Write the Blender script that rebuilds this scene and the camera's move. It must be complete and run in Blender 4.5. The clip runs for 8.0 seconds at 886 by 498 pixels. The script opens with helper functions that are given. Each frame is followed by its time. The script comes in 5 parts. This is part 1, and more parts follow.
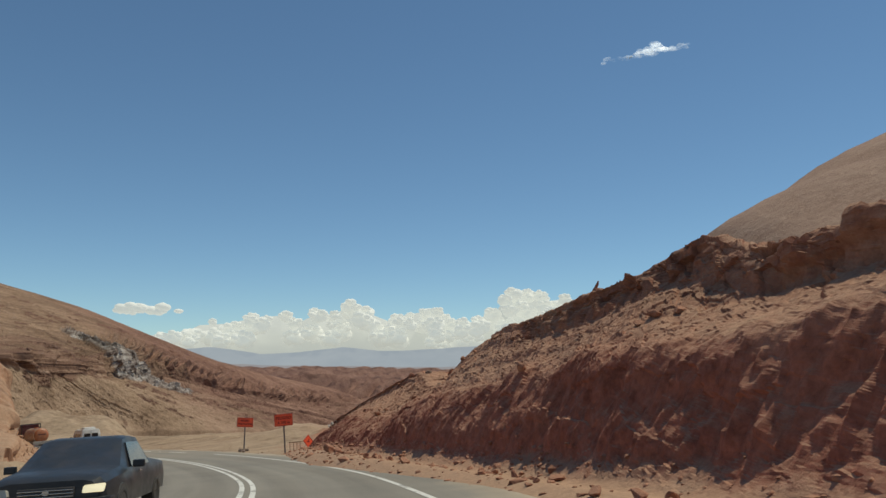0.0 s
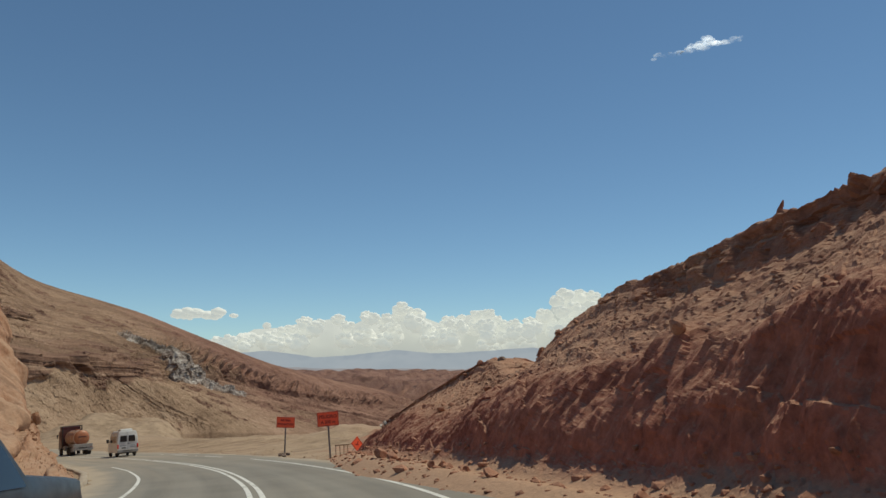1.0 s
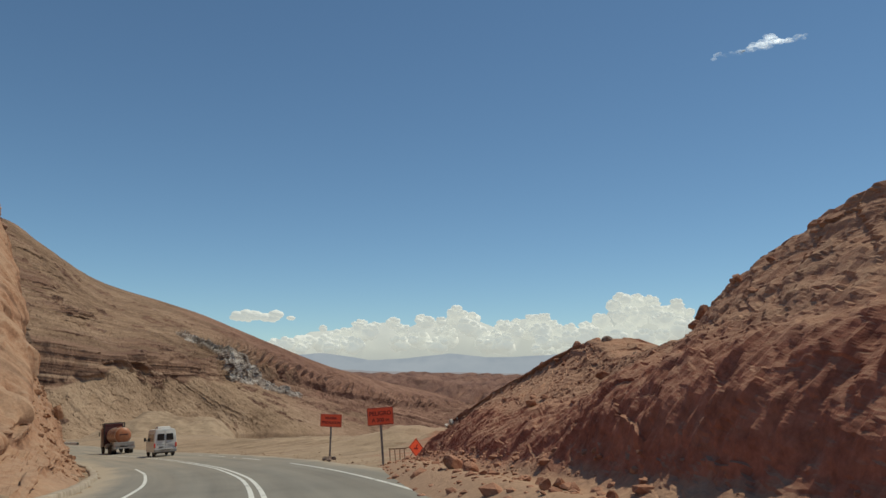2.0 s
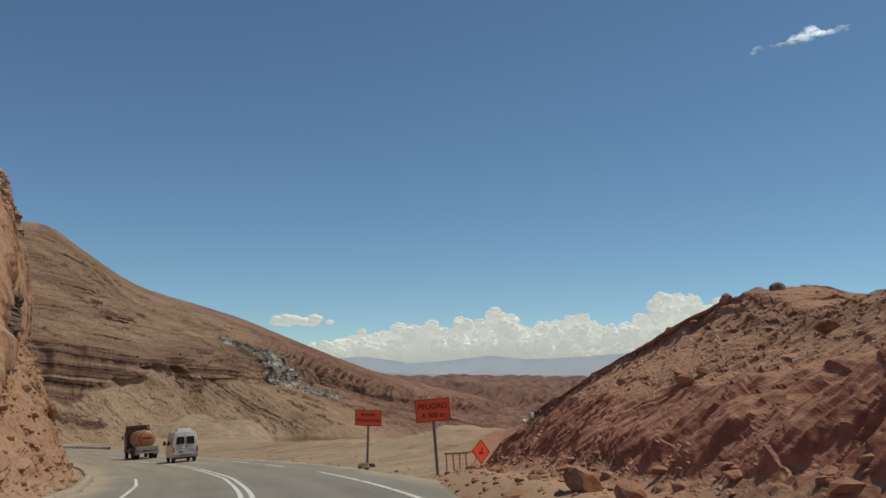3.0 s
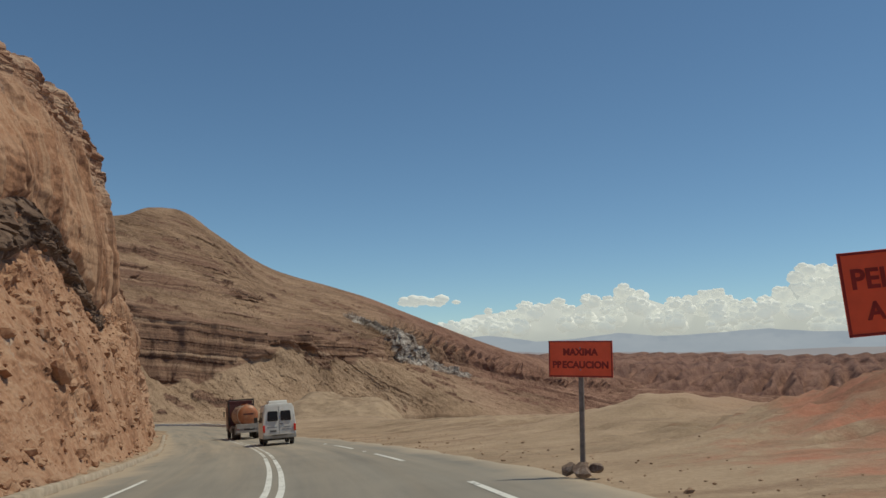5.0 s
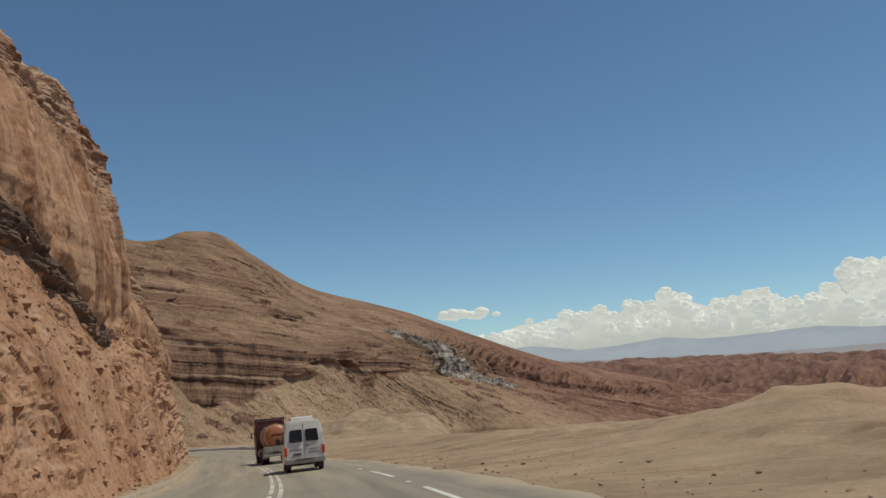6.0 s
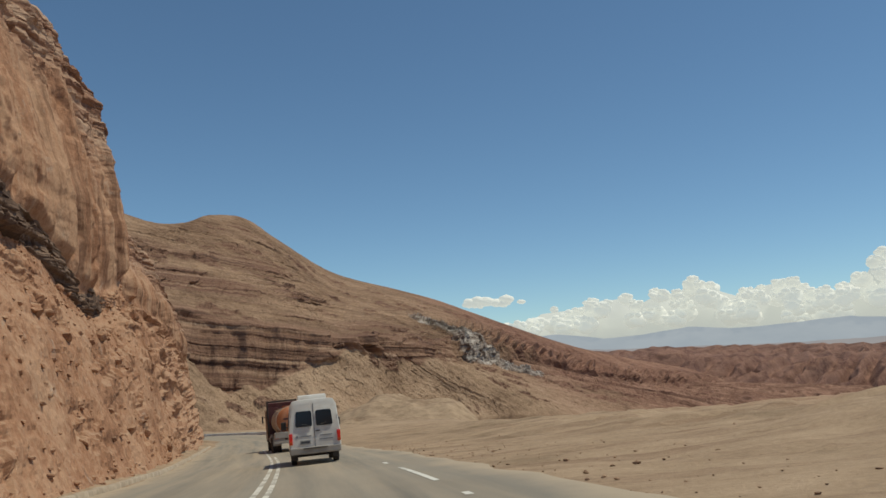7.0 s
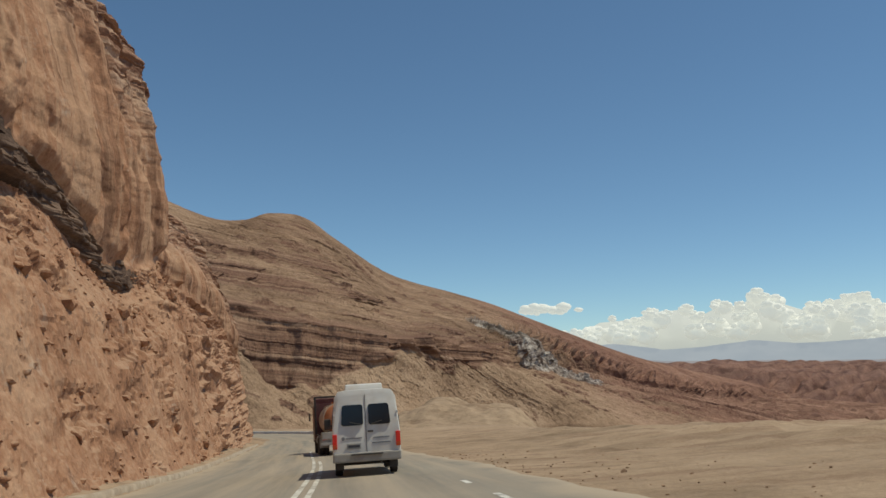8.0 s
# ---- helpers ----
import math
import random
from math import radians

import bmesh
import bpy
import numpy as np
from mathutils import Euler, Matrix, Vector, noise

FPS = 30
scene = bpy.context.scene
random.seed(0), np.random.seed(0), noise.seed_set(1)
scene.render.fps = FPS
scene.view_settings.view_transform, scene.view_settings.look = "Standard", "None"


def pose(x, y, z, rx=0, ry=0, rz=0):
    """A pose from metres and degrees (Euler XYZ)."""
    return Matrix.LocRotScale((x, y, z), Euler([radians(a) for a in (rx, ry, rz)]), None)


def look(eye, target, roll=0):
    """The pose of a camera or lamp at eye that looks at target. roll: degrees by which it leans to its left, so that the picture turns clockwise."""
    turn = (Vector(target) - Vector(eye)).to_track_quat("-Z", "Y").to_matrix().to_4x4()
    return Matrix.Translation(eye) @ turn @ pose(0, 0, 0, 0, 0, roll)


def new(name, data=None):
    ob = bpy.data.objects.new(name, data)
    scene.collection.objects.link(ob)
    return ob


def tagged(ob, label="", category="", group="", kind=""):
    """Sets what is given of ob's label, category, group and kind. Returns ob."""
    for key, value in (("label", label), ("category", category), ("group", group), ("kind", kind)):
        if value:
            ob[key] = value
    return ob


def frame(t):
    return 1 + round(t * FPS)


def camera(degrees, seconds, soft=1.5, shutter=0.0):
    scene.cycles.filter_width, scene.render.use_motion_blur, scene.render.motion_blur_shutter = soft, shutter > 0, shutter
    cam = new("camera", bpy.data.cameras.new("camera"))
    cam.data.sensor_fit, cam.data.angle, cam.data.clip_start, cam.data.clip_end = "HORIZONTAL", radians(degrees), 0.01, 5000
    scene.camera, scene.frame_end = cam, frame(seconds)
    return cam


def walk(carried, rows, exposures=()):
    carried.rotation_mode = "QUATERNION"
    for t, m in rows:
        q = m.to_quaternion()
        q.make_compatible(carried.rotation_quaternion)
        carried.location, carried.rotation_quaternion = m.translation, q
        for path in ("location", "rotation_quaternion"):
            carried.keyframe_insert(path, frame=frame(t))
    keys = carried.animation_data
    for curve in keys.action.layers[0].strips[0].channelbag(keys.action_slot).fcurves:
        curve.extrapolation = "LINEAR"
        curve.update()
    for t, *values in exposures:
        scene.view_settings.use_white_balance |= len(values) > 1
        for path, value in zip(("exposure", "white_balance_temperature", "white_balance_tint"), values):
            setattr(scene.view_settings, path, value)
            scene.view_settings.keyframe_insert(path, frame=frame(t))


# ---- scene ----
EXPO = 0.0

# ---------------------------------------------------------------- camera
cam = camera(57.93, 8.0, soft=1.5, shutter=0.0)

PATH = [
    (0.0, (0.00, 0.00, 0.00), 0.00, 8.50, 0.00),
    (0.5, (-0.46, 4.05, -0.34), 1.71, 8.47, -0.27),
    (1.0, (-1.06, 8.10, -0.69), 3.63, 8.67, -0.36),
    (1.5, (-1.81, 12.15, -1.04), 5.66, 8.86, -0.66),
    (1.7, (-2.13, 13.79, -1.18), 6.46, 8.94, -0.23),
    (2.8, (-4.34, 23.09, -1.95), 9.94, 8.99, 0.07),
    (3.0, (-4.86, 24.85, -2.11), 10.27, 9.13, -0.19),
    (3.5, (-6.23, 29.38, -2.51), 11.09, 9.12, 0.53),
    (4.0, (-7.80, 33.88, -2.91), 12.48, 8.65, 1.05),
    (4.5, (-9.51, 38.38, -3.29), 16.09, 8.11, 0.79),
    (5.0, (-11.39, 42.79, -3.67), 19.20, 7.75, -0.79),
    (5.2, (-12.15, 44.51, -3.81), 20.03, 7.81, -1.82),
    (6.3, (-16.42, 53.64, -4.56), 22.09, 8.94, -3.24),
    (6.5, (-17.27, 55.20, -4.70), 22.49, 8.50, -3.04),
    (7.0, (-19.41, 58.97, -5.07), 23.67, 8.03, -2.78),
    (7.5, (-21.56, 62.45, -5.40), 24.92, 7.98, -3.01),
    (8.0, (-23.69, 65.62, -5.69), 27.79, 8.54, -0.90),
]
walk(cam, [(t, Matrix.Translation(p) @ pose(0, 0, 0, 90 + pitch, 0, yaw) @ pose(0, 0, 0, 0, 0, roll))
           for t, p, yaw, pitch, roll in PATH],
     exposures=[(0.0, EXPO - 0.08, 6480, -1.0), (1.5, EXPO - 0.08, 6480, -1.0), (3.0, EXPO - 0.18, 6480, -1.0), (5.0, EXPO - 0.18, 6480, -1.0),
                (6.5, EXPO - 0.07, 6500, -1.0), (8.0, EXPO, 6520, -1.0)])

# ---------------------------------------------------------------- light
SUN_EL, SUN_AZ = 66.0, 60.0      # degrees; azimuth clockwise from +y
world = bpy.data.worlds.new("sky_world")
scene.world = world
world.use_nodes = True
wn = world.node_tree
sky = wn.nodes.new("ShaderNodeTexSky")
sky.sky_type = "NISHITA"
sky.sun_disc = False
sky.sun_elevation, sky.sun_rotation = radians(SUN_EL), radians(SUN_AZ)
sky.altitude, sky.air_density, sky.dust_density, sky.ozone_density = 2500, 1.0, 0.3, 1.4
air = wn.nodes.new("ShaderNodeMix")
air.data_type, air.blend_type = "RGBA", "MULTIPLY"
air.inputs[0].default_value, air.inputs[7].default_value = 1.0, (0.89, 0.985, 1.03, 1)
wn.links.new(sky.outputs["Color"], air.inputs[6])
wn.links.new(air.outputs[2], wn.nodes["Background"].inputs["Color"])
wn.nodes["Background"].inputs["Strength"].default_value = 0.097

sun = new("sun", bpy.data.lights.new("sun", "SUN"))
sun.data.energy, sun.data.angle, sun.data.color = 3.5, radians(0.53), (1.0, 0.885, 0.735)
to_sun = Vector((math.sin(radians(SUN_AZ)) * math.cos(radians(SUN_EL)),
                 math.cos(radians(SUN_AZ)) * math.cos(radians(SUN_EL)), math.sin(radians(SUN_EL))))
sun.matrix_world = look((0, 0, 60), Vector((0, 0, 60)) - to_sun)


# ---------------------------------------------------------------- noise and meshes
TABLE = np.random.RandomState(7).uniform(-1, 1, 65536)


def hash3(i, j, k, seed):
    h = (i * 73856093) ^ (j * 19349663) ^ (k * 83492791) ^ (seed * 26544357 + 1013)
    return TABLE[(h ^ (h >> 17)) & 0xFFFF]


def vnoise(p, seed=0):
    """Smooth noise in -1..1 at points p (..., 3)."""
    f = np.floor(p)
    i, j, k = (f[..., a].astype(np.int64) for a in range(3))
    d = p - f
    w = d * d * d * (d * (d * 6 - 15) + 10)
    wx, wy, wz = w[..., 0], w[..., 1], w[..., 2]
    r = 0
    for a in (0, 1):
        for b in (0, 1):
            for c in (0, 1):
                g = (wx if a else 1 - wx) * (wy if b else 1 - wy) * (wz if c else 1 - wz)
                r = r + g * hash3(i + a, j + b, k + c, seed)
    return r


def fbm(p, octaves=4, gain=0.5, seed=0, ridged=False):
    total, amp, norm = 0, 1.0, 0.0
    for o in range(octaves):
        v = vnoise(p * 2.03 ** o + 17.3 * o, seed + o)
        total = total + amp * ((1 - 2 * np.abs(v)) if ridged else v)
        norm += amp
        amp *= gain
    return total / norm


def facets(p, seed=0, tilt=0.8):
    """Broken rock: cells with flat faces tilted at random, about -1..1, at points p (..., 3)."""
    f = np.floor(p)
    d = p - f
    step = np.where(d > 0.5, 1, -1).astype(np.int64)
    f = f.astype(np.int64)
    best = np.full(p.shape[:-1], 9.0)
    out = np.zeros(p.shape[:-1])
    for a in (0, 1):
        for b in (0, 1):
            for c in (0, 1):
                i, j, k = f[..., 0] + a * step[..., 0], f[..., 1] + b * step[..., 1], f[..., 2] + c * step[..., 2]
                g = [hash3(i, j, k, seed + q) for q in range(6)]
                dx = p[..., 0] - (i + 0.5 + 0.42 * g[0])
                dy = p[..., 1] - (j + 0.5 + 0.42 * g[1])
                dz = p[..., 2] - (k + 0.5 + 0.42 * g[2])
                r = dx * dx + dy * dy + dz * dz
                h = 0.6 * g[3] + tilt * (g[4] * dx + g[5] * dy + hash3(i, j, k, seed + 7) * dz)
                near = r < best
                out = np.where(near, h, out)
                best = np.where(near, r, best)
    return out


def smooth(a, b, x):
    t = np.clip((x - a) / (b - a), 0, 1)
    return t * t * (3 - 2 * t)


def catmull(pts, m, u=None):
    """m points on a Catmull-Rom curve through pts, even in the points' index, or at the indices u."""
    pts = np.asarray(pts, float)
    p = np.concatenate([[2 * pts[0] - pts[1]], pts, [2 * pts[-1] - pts[-2]]])
    u = np.linspace(0, len(pts) - 1 - 1e-9, m) if u is None else np.minimum(u, len(pts) - 1 - 1e-9)
    i = u.astype(int)
    t = (u - i).reshape(-1, *([1] * (pts.ndim - 1)))
    a, b, c, d = p[i], p[i + 1], p[i + 2], p[i + 3]
    return 0.5 * (2 * b + (c - a) * t + (2 * a - 5 * b + 4 * c - d) * t * t + (3 * b - a - 3 * c + d) * t ** 3)


def even(pts, m):
    """m points evenly spaced along a smooth curve through pts."""
    q = catmull(pts, 1200)
    s = np.concatenate([[0], np.cumsum(np.linalg.norm(np.diff(q, axis=0), axis=1))])
    t = np.linspace(0, s[-1], m)
    return np.stack([np.interp(t, s, q[:, a]) for a in range(q.shape[1])], 1)


def grid_normals(P):
    du, dv = np.gradient(P, axis=1), np.gradient(P, axis=0)
    n = np.cross(du, dv)
    return n / np.maximum(np.linalg.norm(n, axis=-1, keepdims=True), 1e-9)


def grid_mesh(name, P, material, uv=None, shade=True, zones=None):
    rows, cols = P.shape[:2]
    me = bpy.data.meshes.new(name)
    idx = np.arange(rows * cols).reshape(rows, cols)
    quads = np.stack([idx[:-1, :-1], idx[:-1, 1:], idx[1:, 1:], idx[1:, :-1]], -1).reshape(-1, 4)
    me.vertices.add(rows * cols)
    me.vertices.foreach_set("co", P.reshape(-1).astype(np.float32))
    me.loops.add(quads.size)
    me.loops.foreach_set("vertex_index", quads.reshape(-1).astype(np.int32))
    me.polygons.add(len(quads))
    me.polygons.foreach_set("loop_start", (np.arange(len(quads)) * 4).astype(np.int32))
    me.polygons.foreach_set("loop_total", np.full(len(quads), 4, np.int32))
    me.polygons.foreach_set("use_smooth", np.full(len(quads), shade))
    for called, uv in (("UVMap", uv), ("Zones", zones)):
        if uv is None:
            continue
        layer = me.uv_layers.new(name=called)
        layer.data.foreach_set("uv", uv.reshape(-1, 2)[quads.reshape(-1)].reshape(-1).astype(np.float32))
    me.materials.append(material)
    me.update(calc_edges=True)
    me.validate()
    return new(name, me)


def soup_mesh(name, verts, faces, material, parent=None, shade=True):
    me = bpy.data.meshes.new(name)
    me.from_pydata(verts if isinstance(verts, list) else verts.tolist(), [], faces if isinstance(faces, list) else faces.tolist())
    if shade:
        me.polygons.foreach_set("use_smooth", np.ones(len(me.polygons), bool))
    me.materials.append(material)
    ob = new(name, me)
    if parent:
        ob.parent = parent
    return ob


# ---------------------------------------------------------------- materials
def material(name, rough=0.6, metal=0.0, color=(0.5, 0.5, 0.5)):
    m = bpy.data.materials.new(name)
    m.use_nodes = True
    b = m.node_tree.nodes["Principled BSDF"]
    b.inputs["Roughness"].default_value = rough
    b.inputs["Metallic"].default_value = metal
    b.inputs["Base Color"].default_value = (*color, 1)
    return m, m.node_tree, b


def noise_node(nt, vec, scale, detail=4, rough=0.55, distort=0.0):
    n = nt.nodes.new("ShaderNodeTexNoise")
    n.inputs["Scale"].default_value, n.inputs["Detail"].default_value = scale, detail
    n.inputs["Roughness"].default_value, n.inputs["Distortion"].default_value = rough, distort
    nt.links.new(vec, n.inputs["Vector"])
    return n.outputs["Fac"]


def ramp(nt, fac, stops):
    r = nt.nodes.new("ShaderNodeValToRGB")
    e = r.color_ramp.elements
    while len(e) < len(stops):
        e.new(0.5)
    for el, (pos, col) in zip(e, stops):
        el.position, el.color = pos, (*col, 1)
    nt.links.new(fac, r.inputs["Fac"])
    return r.outputs["Color"]


def mix(nt, a, b, fac, blend="MIX"):
    m = nt.nodes.new("ShaderNodeMix")
    m.data_type, m.blend_type = "RGBA", blend
    for sock, v in ((m.inputs[6], a), (m.inputs[7], b), (m.inputs[0], fac)):
        if isinstance(v, (int, float)):
            sock.default_value = v
        elif isinstance(v, tuple):
            sock.default_value = (*v, 1)
        else:
            nt.links.new(v, sock)
    return m.outputs[2]


def calc(nt, op, a, b=0.0):
    m = nt.nodes.new("ShaderNodeMath")
    m.operation = op
    for sock, v in ((m.inputs[0], a), (m.inputs[1], b)):
        if isinstance(v, (int, float)):
            sock.default_value = v
        else:
            nt.links.new(v, sock)
    return m.outputs[0]


def span(nt, v, lo, hi, to0=0.0, to1=1.0):
    m = nt.nodes.new("ShaderNodeMapRange")
    m.inputs["From Min"].default_value, m.inputs["From Max"].default_value = lo, hi
    m.inputs["To Min"].default_value, m.inputs["To Max"].default_value = to0, to1
    nt.links.new(v, m.inputs["Value"])
    return m.outputs["Result"]


def scaled(nt, vec, s):
    m = nt.nodes.new("ShaderNodeMapping")
    m.inputs["Scale"].default_value = s
    nt.links.new(vec, m.inputs["Vector"])
    return m.outputs["Vector"]


def bump(nt, bsdf, height, strength, dist):
    b = nt.nodes.new("ShaderNodeBump")
    b.inputs["Strength"].default_value, b.inputs["Distance"].default_value = strength, dist
    nt.links.new(height, b.inputs["Height"])
    nt.links.new(b.outputs["Normal"], bsdf.inputs["Normal"])


def coords(nt, which="Object"):
    return nt.nodes.new("ShaderNodeTexCoord").outputs[which]


def rock_material(name, dark, mid, light, size=1.0, strata=0.35, tilt=(0.15, 0.1), dust=None, pale=None, relief=0.5, streaks=None, dip=None, toe=None, cut_veil=None, settle=(0.45, 0.85, 0.75)):
    """Weathered desert rock: patches of three tones, tilted beds, fine grain; size is the metres of a patch."""
    m, nt, b = material(name, 0.95)
    b.inputs["Specular IOR Level"].default_value = 0.15
    v = coords(nt)
    big = noise_node(nt, v, 0.25 / size, 5, 0.6, 0.3)
    fine = noise_node(nt, v, 2.6 / size, 8, 0.68, 0.2)
    col = ramp(nt, calc(nt, "ADD", calc(nt, "MULTIPLY", big, 0.55), calc(nt, "MULTIPLY", fine, 0.45)),
               [(0.36, dark), (0.48, mid), (0.60, light)])
    # beds
    bed = scaled(nt, v, (tilt[0] * 0.5 / size, tilt[1] * 0.5 / size, 1.0 / size))
    beds = noise_node(nt, bed, 1.1, 5, 0.65, 0.35)
    col = mix(nt, col, ramp(nt, beds, [(0.40, tuple(c * 0.7 for c in dark)), (0.46, mid), (0.53, mid), (0.60, light)]), strata)
    if pale:
        spots = noise_node(nt, v, 0.6 / size, 6, 0.7, 0.8)
        col = mix(nt, col, pale, span(nt, spots, 0.60, 0.70, 0, 0.7))
    if streaks:
        # run-off streaks on the wall, bands on its layered edge; the map's two axes say where
        where = nt.nodes.new("ShaderNodeSeparateXYZ")
        nt.links.new(coords(nt, "UV"), where.inputs[0])
        turned = nt.nodes.new("ShaderNodeMapping")
        turned.inputs["Rotation"].default_value = (0, 0, radians(-34.9))
        nt.links.new(v, turned.inputs["Vector"])
        run = noise_node(nt, scaled(nt, turned.outputs["Vector"], (0.10, 0.9, 0.05)), 1.0, 5, 0.6, 0.3)
        col = mix(nt, col, streaks, calc(nt, "MULTIPLY", span(nt, run, 0.48, 0.57, 0, 0.75), where.outputs[0]))
        wash = noise_node(nt, scaled(nt, turned.outputs["Vector"], (0.06, 0.55, 0.03)), 1.0, 5, 0.65)
        col = mix(nt, col, dark, calc(nt, "MULTIPLY", span(nt, wash, 0.53, 0.62, 0, 0.8), where.outputs[0]))
        shelves = ramp(nt, noise_node(nt, scaled(nt, v, (0.05, 0.05, 1.3)), 1.0, 5, 0.65, 0.4), [(0.38, (0.14, 0.070, 0.052)), (0.48, (0.30, 0.170, 0.115)), (0.60, (0.45, 0.320, 0.235))])
        col = mix(nt, col, shelves, calc(nt, "MULTIPLY", where.outputs[1], 0.85))
    if dip:
        # slanting dark lines
        lean = scaled(nt, v, dip)
        lines = noise_node(nt, lean, 1.0, 5, 0.62, 0.25)
        col = mix(nt, col, dark, span(nt, lines, 0.53, 0.62, 0, 0.65))
    if toe:
        # sand has run down over the foot
        along = nt.nodes.new("ShaderNodeSeparateXYZ")
        nt.links.new(coords(nt, "UV"), along.inputs[0])
        if cut_veil:
            # the windscreen's red reflection, put into the colour of the cut
            level = calc(nt, "ADD", along.outputs[1], calc(nt, "MULTIPLY", calc(nt, "SUBTRACT", big, 0.5), 2.0))
            face = calc(nt, "MULTIPLY", span(nt, level, 2.0, 2.4), span(nt, level, 4.6, 3.8))
            col = mix(nt, col, mix(nt, cut_veil[0], cut_veil[1], span(nt, fine, 0.35, 0.6)), calc(nt, "MULTIPLY", face, 0.72))
        col = mix(nt, col, toe, span(nt, calc(nt, "ADD", along.outputs[1], calc(nt, "MULTIPLY", big, 1.2)), 2.9, 2.2, 0, 0.85))
    if dust:
        geo = nt.nodes.new("ShaderNodeNewGeometry")
        sep = nt.nodes.new("ShaderNodeSeparateXYZ")
        nt.links.new(geo.outputs["Normal"], sep.inputs[0])
        col = mix(nt, col, dust, calc(nt, "MULTIPLY", span(nt, sep.outputs[2], settle[0], settle[1], 0, settle[2]), span(nt, fine, 0.3, 0.6, 0.4, 1)))
    grain = noise_node(nt, v, 9.0 / size, 6, 0.7)
    col = mix(nt, col, ramp(nt, grain, [(0.3, (0.62, 0.6, 0.58)), (0.7, (1.2, 1.2, 1.2))]), 0.55, "MULTIPLY")
    nt.links.new(col, b.inputs["Base Color"])
    bump(nt, b, calc(nt, "ADD", fine, calc(nt, "MULTIPLY", grain, 0.35)), relief, 0.35 * size)
    return m


M = {}
RED = ((0.15, 0.066, 0.045), (0.35, 0.160, 0.103), (0.47, 0.262, 0.172), 0.9, 0.35, (0.3, 0.5))
M["rock_right"] = rock_material("red_rock", *RED, dust=(0.44, 0.245, 0.162), relief=0.38)
M["rock_spur"] = rock_material("red_spur_rock", *RED, dust=(0.43, 0.272, 0.180), pale=(0.50, 0.35, 0.26), relief=0.38, toe=(0.42, 0.285, 0.192), cut_veil=((0.22, 0.062, 0.040), (0.43, 0.128, 0.082)))
M["rock_cliff"] = rock_material("cliff_rock", (0.16, 0.080, 0.050), (0.36, 0.192, 0.115), (0.48, 0.300, 0.196), 1.3, 0.12,
                                dust=(0.39, 0.265, 0.182), pale=(0.48, 0.40, 0.33), streaks=(0.47, 0.300, 0.195), relief=0.35)
M["rock_dark"] = rock_material("dark_ledge_rock", (0.065, 0.045, 0.036), (0.135, 0.090, 0.068), (0.24, 0.165, 0.12), 0.7, 0.6, relief=0.3)
def hill_material():
    """Tan gravel slopes, purplish-brown bedded rock where it crops out, one pale grey outcrop, rock farther off
    reddened by a painted reflection.
    """
    m, nt, b = material("hill_rock", 0.95)
    b.inputs["Specular IOR Level"].default_value = 0.12
    v = coords(nt)
    zones = nt.nodes.new("ShaderNodeUVMap")
    zones.uv_map = "Zones"
    zone = nt.nodes.new("ShaderNodeSeparateXYZ")
    nt.links.new(zones.outputs[0], zone.inputs[0])
    beds_at = nt.nodes.new("ShaderNodeUVMap")
    beds_at.uv_map = "UVMap"
    big = noise_node(nt, v, 0.022, 6, 0.6, 0.4)
    mid = noise_node(nt, v, 0.16, 7, 0.68, 0.3)
    fine = noise_node(nt, v, 0.9, 7, 0.72, 0.2)
    tone = calc(nt, "ADD", calc(nt, "MULTIPLY", big, 0.4), calc(nt, "ADD", calc(nt, "MULTIPLY", mid, 0.35), calc(nt, "MULTIPLY", fine, 0.25)))
    sand = ramp(nt, tone, [(0.40, (0.140, 0.088, 0.058)), (0.48, (0.255, 0.166, 0.110)), (0.57, (0.360, 0.246, 0.166))])
    talus = ramp(nt, tone, [(0.39, (0.190, 0.124, 0.082)), (0.48, (0.310, 0.212, 0.142)), (0.58, (0.410, 0.293, 0.202))])
    beds = noise_node(nt, scaled(nt, beds_at.outputs[0], (0.25, 2.2, 1.0)), 1.0, 6, 0.68, 0.25)
    # brown bedded rock, toned darker for the shade on its steep faces
    rock = ramp(nt, beds, [(0.36, (0.085, 0.048, 0.037)), (0.47, (0.190, 0.108, 0.078)), (0.56, (0.265, 0.165, 0.115)), (0.66, (0.39, 0.275, 0.198))])
    rock = mix(nt, rock, ramp(nt, fine, [(0.35, (0.65, 0.62, 0.60)), (0.65, (1.15, 1.15, 1.15))]), 0.7, "MULTIPLY")
    thin = span(nt, noise_node(nt, scaled(nt, beds_at.outputs[0], (0.35, 3.4, 1.0)), 1.0, 5, 0.7, 0.3), 0.48, 0.60, 0, 0.62)
    higher = calc(nt, "GREATER_THAN", zone.outputs[0], 1.5)
    crop = calc(nt, "SUBTRACT", zone.outputs[0], calc(nt, "MULTIPLY", higher, 2.0))
    col = mix(nt, talus, mix(nt, sand, (0.15, 0.090, 0.062), thin), higher)
    col = mix(nt, col, rock, calc(nt, "MULTIPLY", span(nt, calc(nt, "ADD", crop, calc(nt, "MULTIPLY", calc(nt, "SUBTRACT", mid, 0.5), 0.9)), 0.25, 0.6), 0.9))
    # farther off, the windscreen's red reflection is mixed into the brown rock
    place = nt.nodes.new("ShaderNodeSeparateXYZ")
    nt.links.new(v, place.inputs[0])
    red = ramp(nt, tone, [(0.38, (0.115, 0.058, 0.044)), (0.50, (0.235, 0.125, 0.092)), (0.62, (0.345, 0.205, 0.150))])
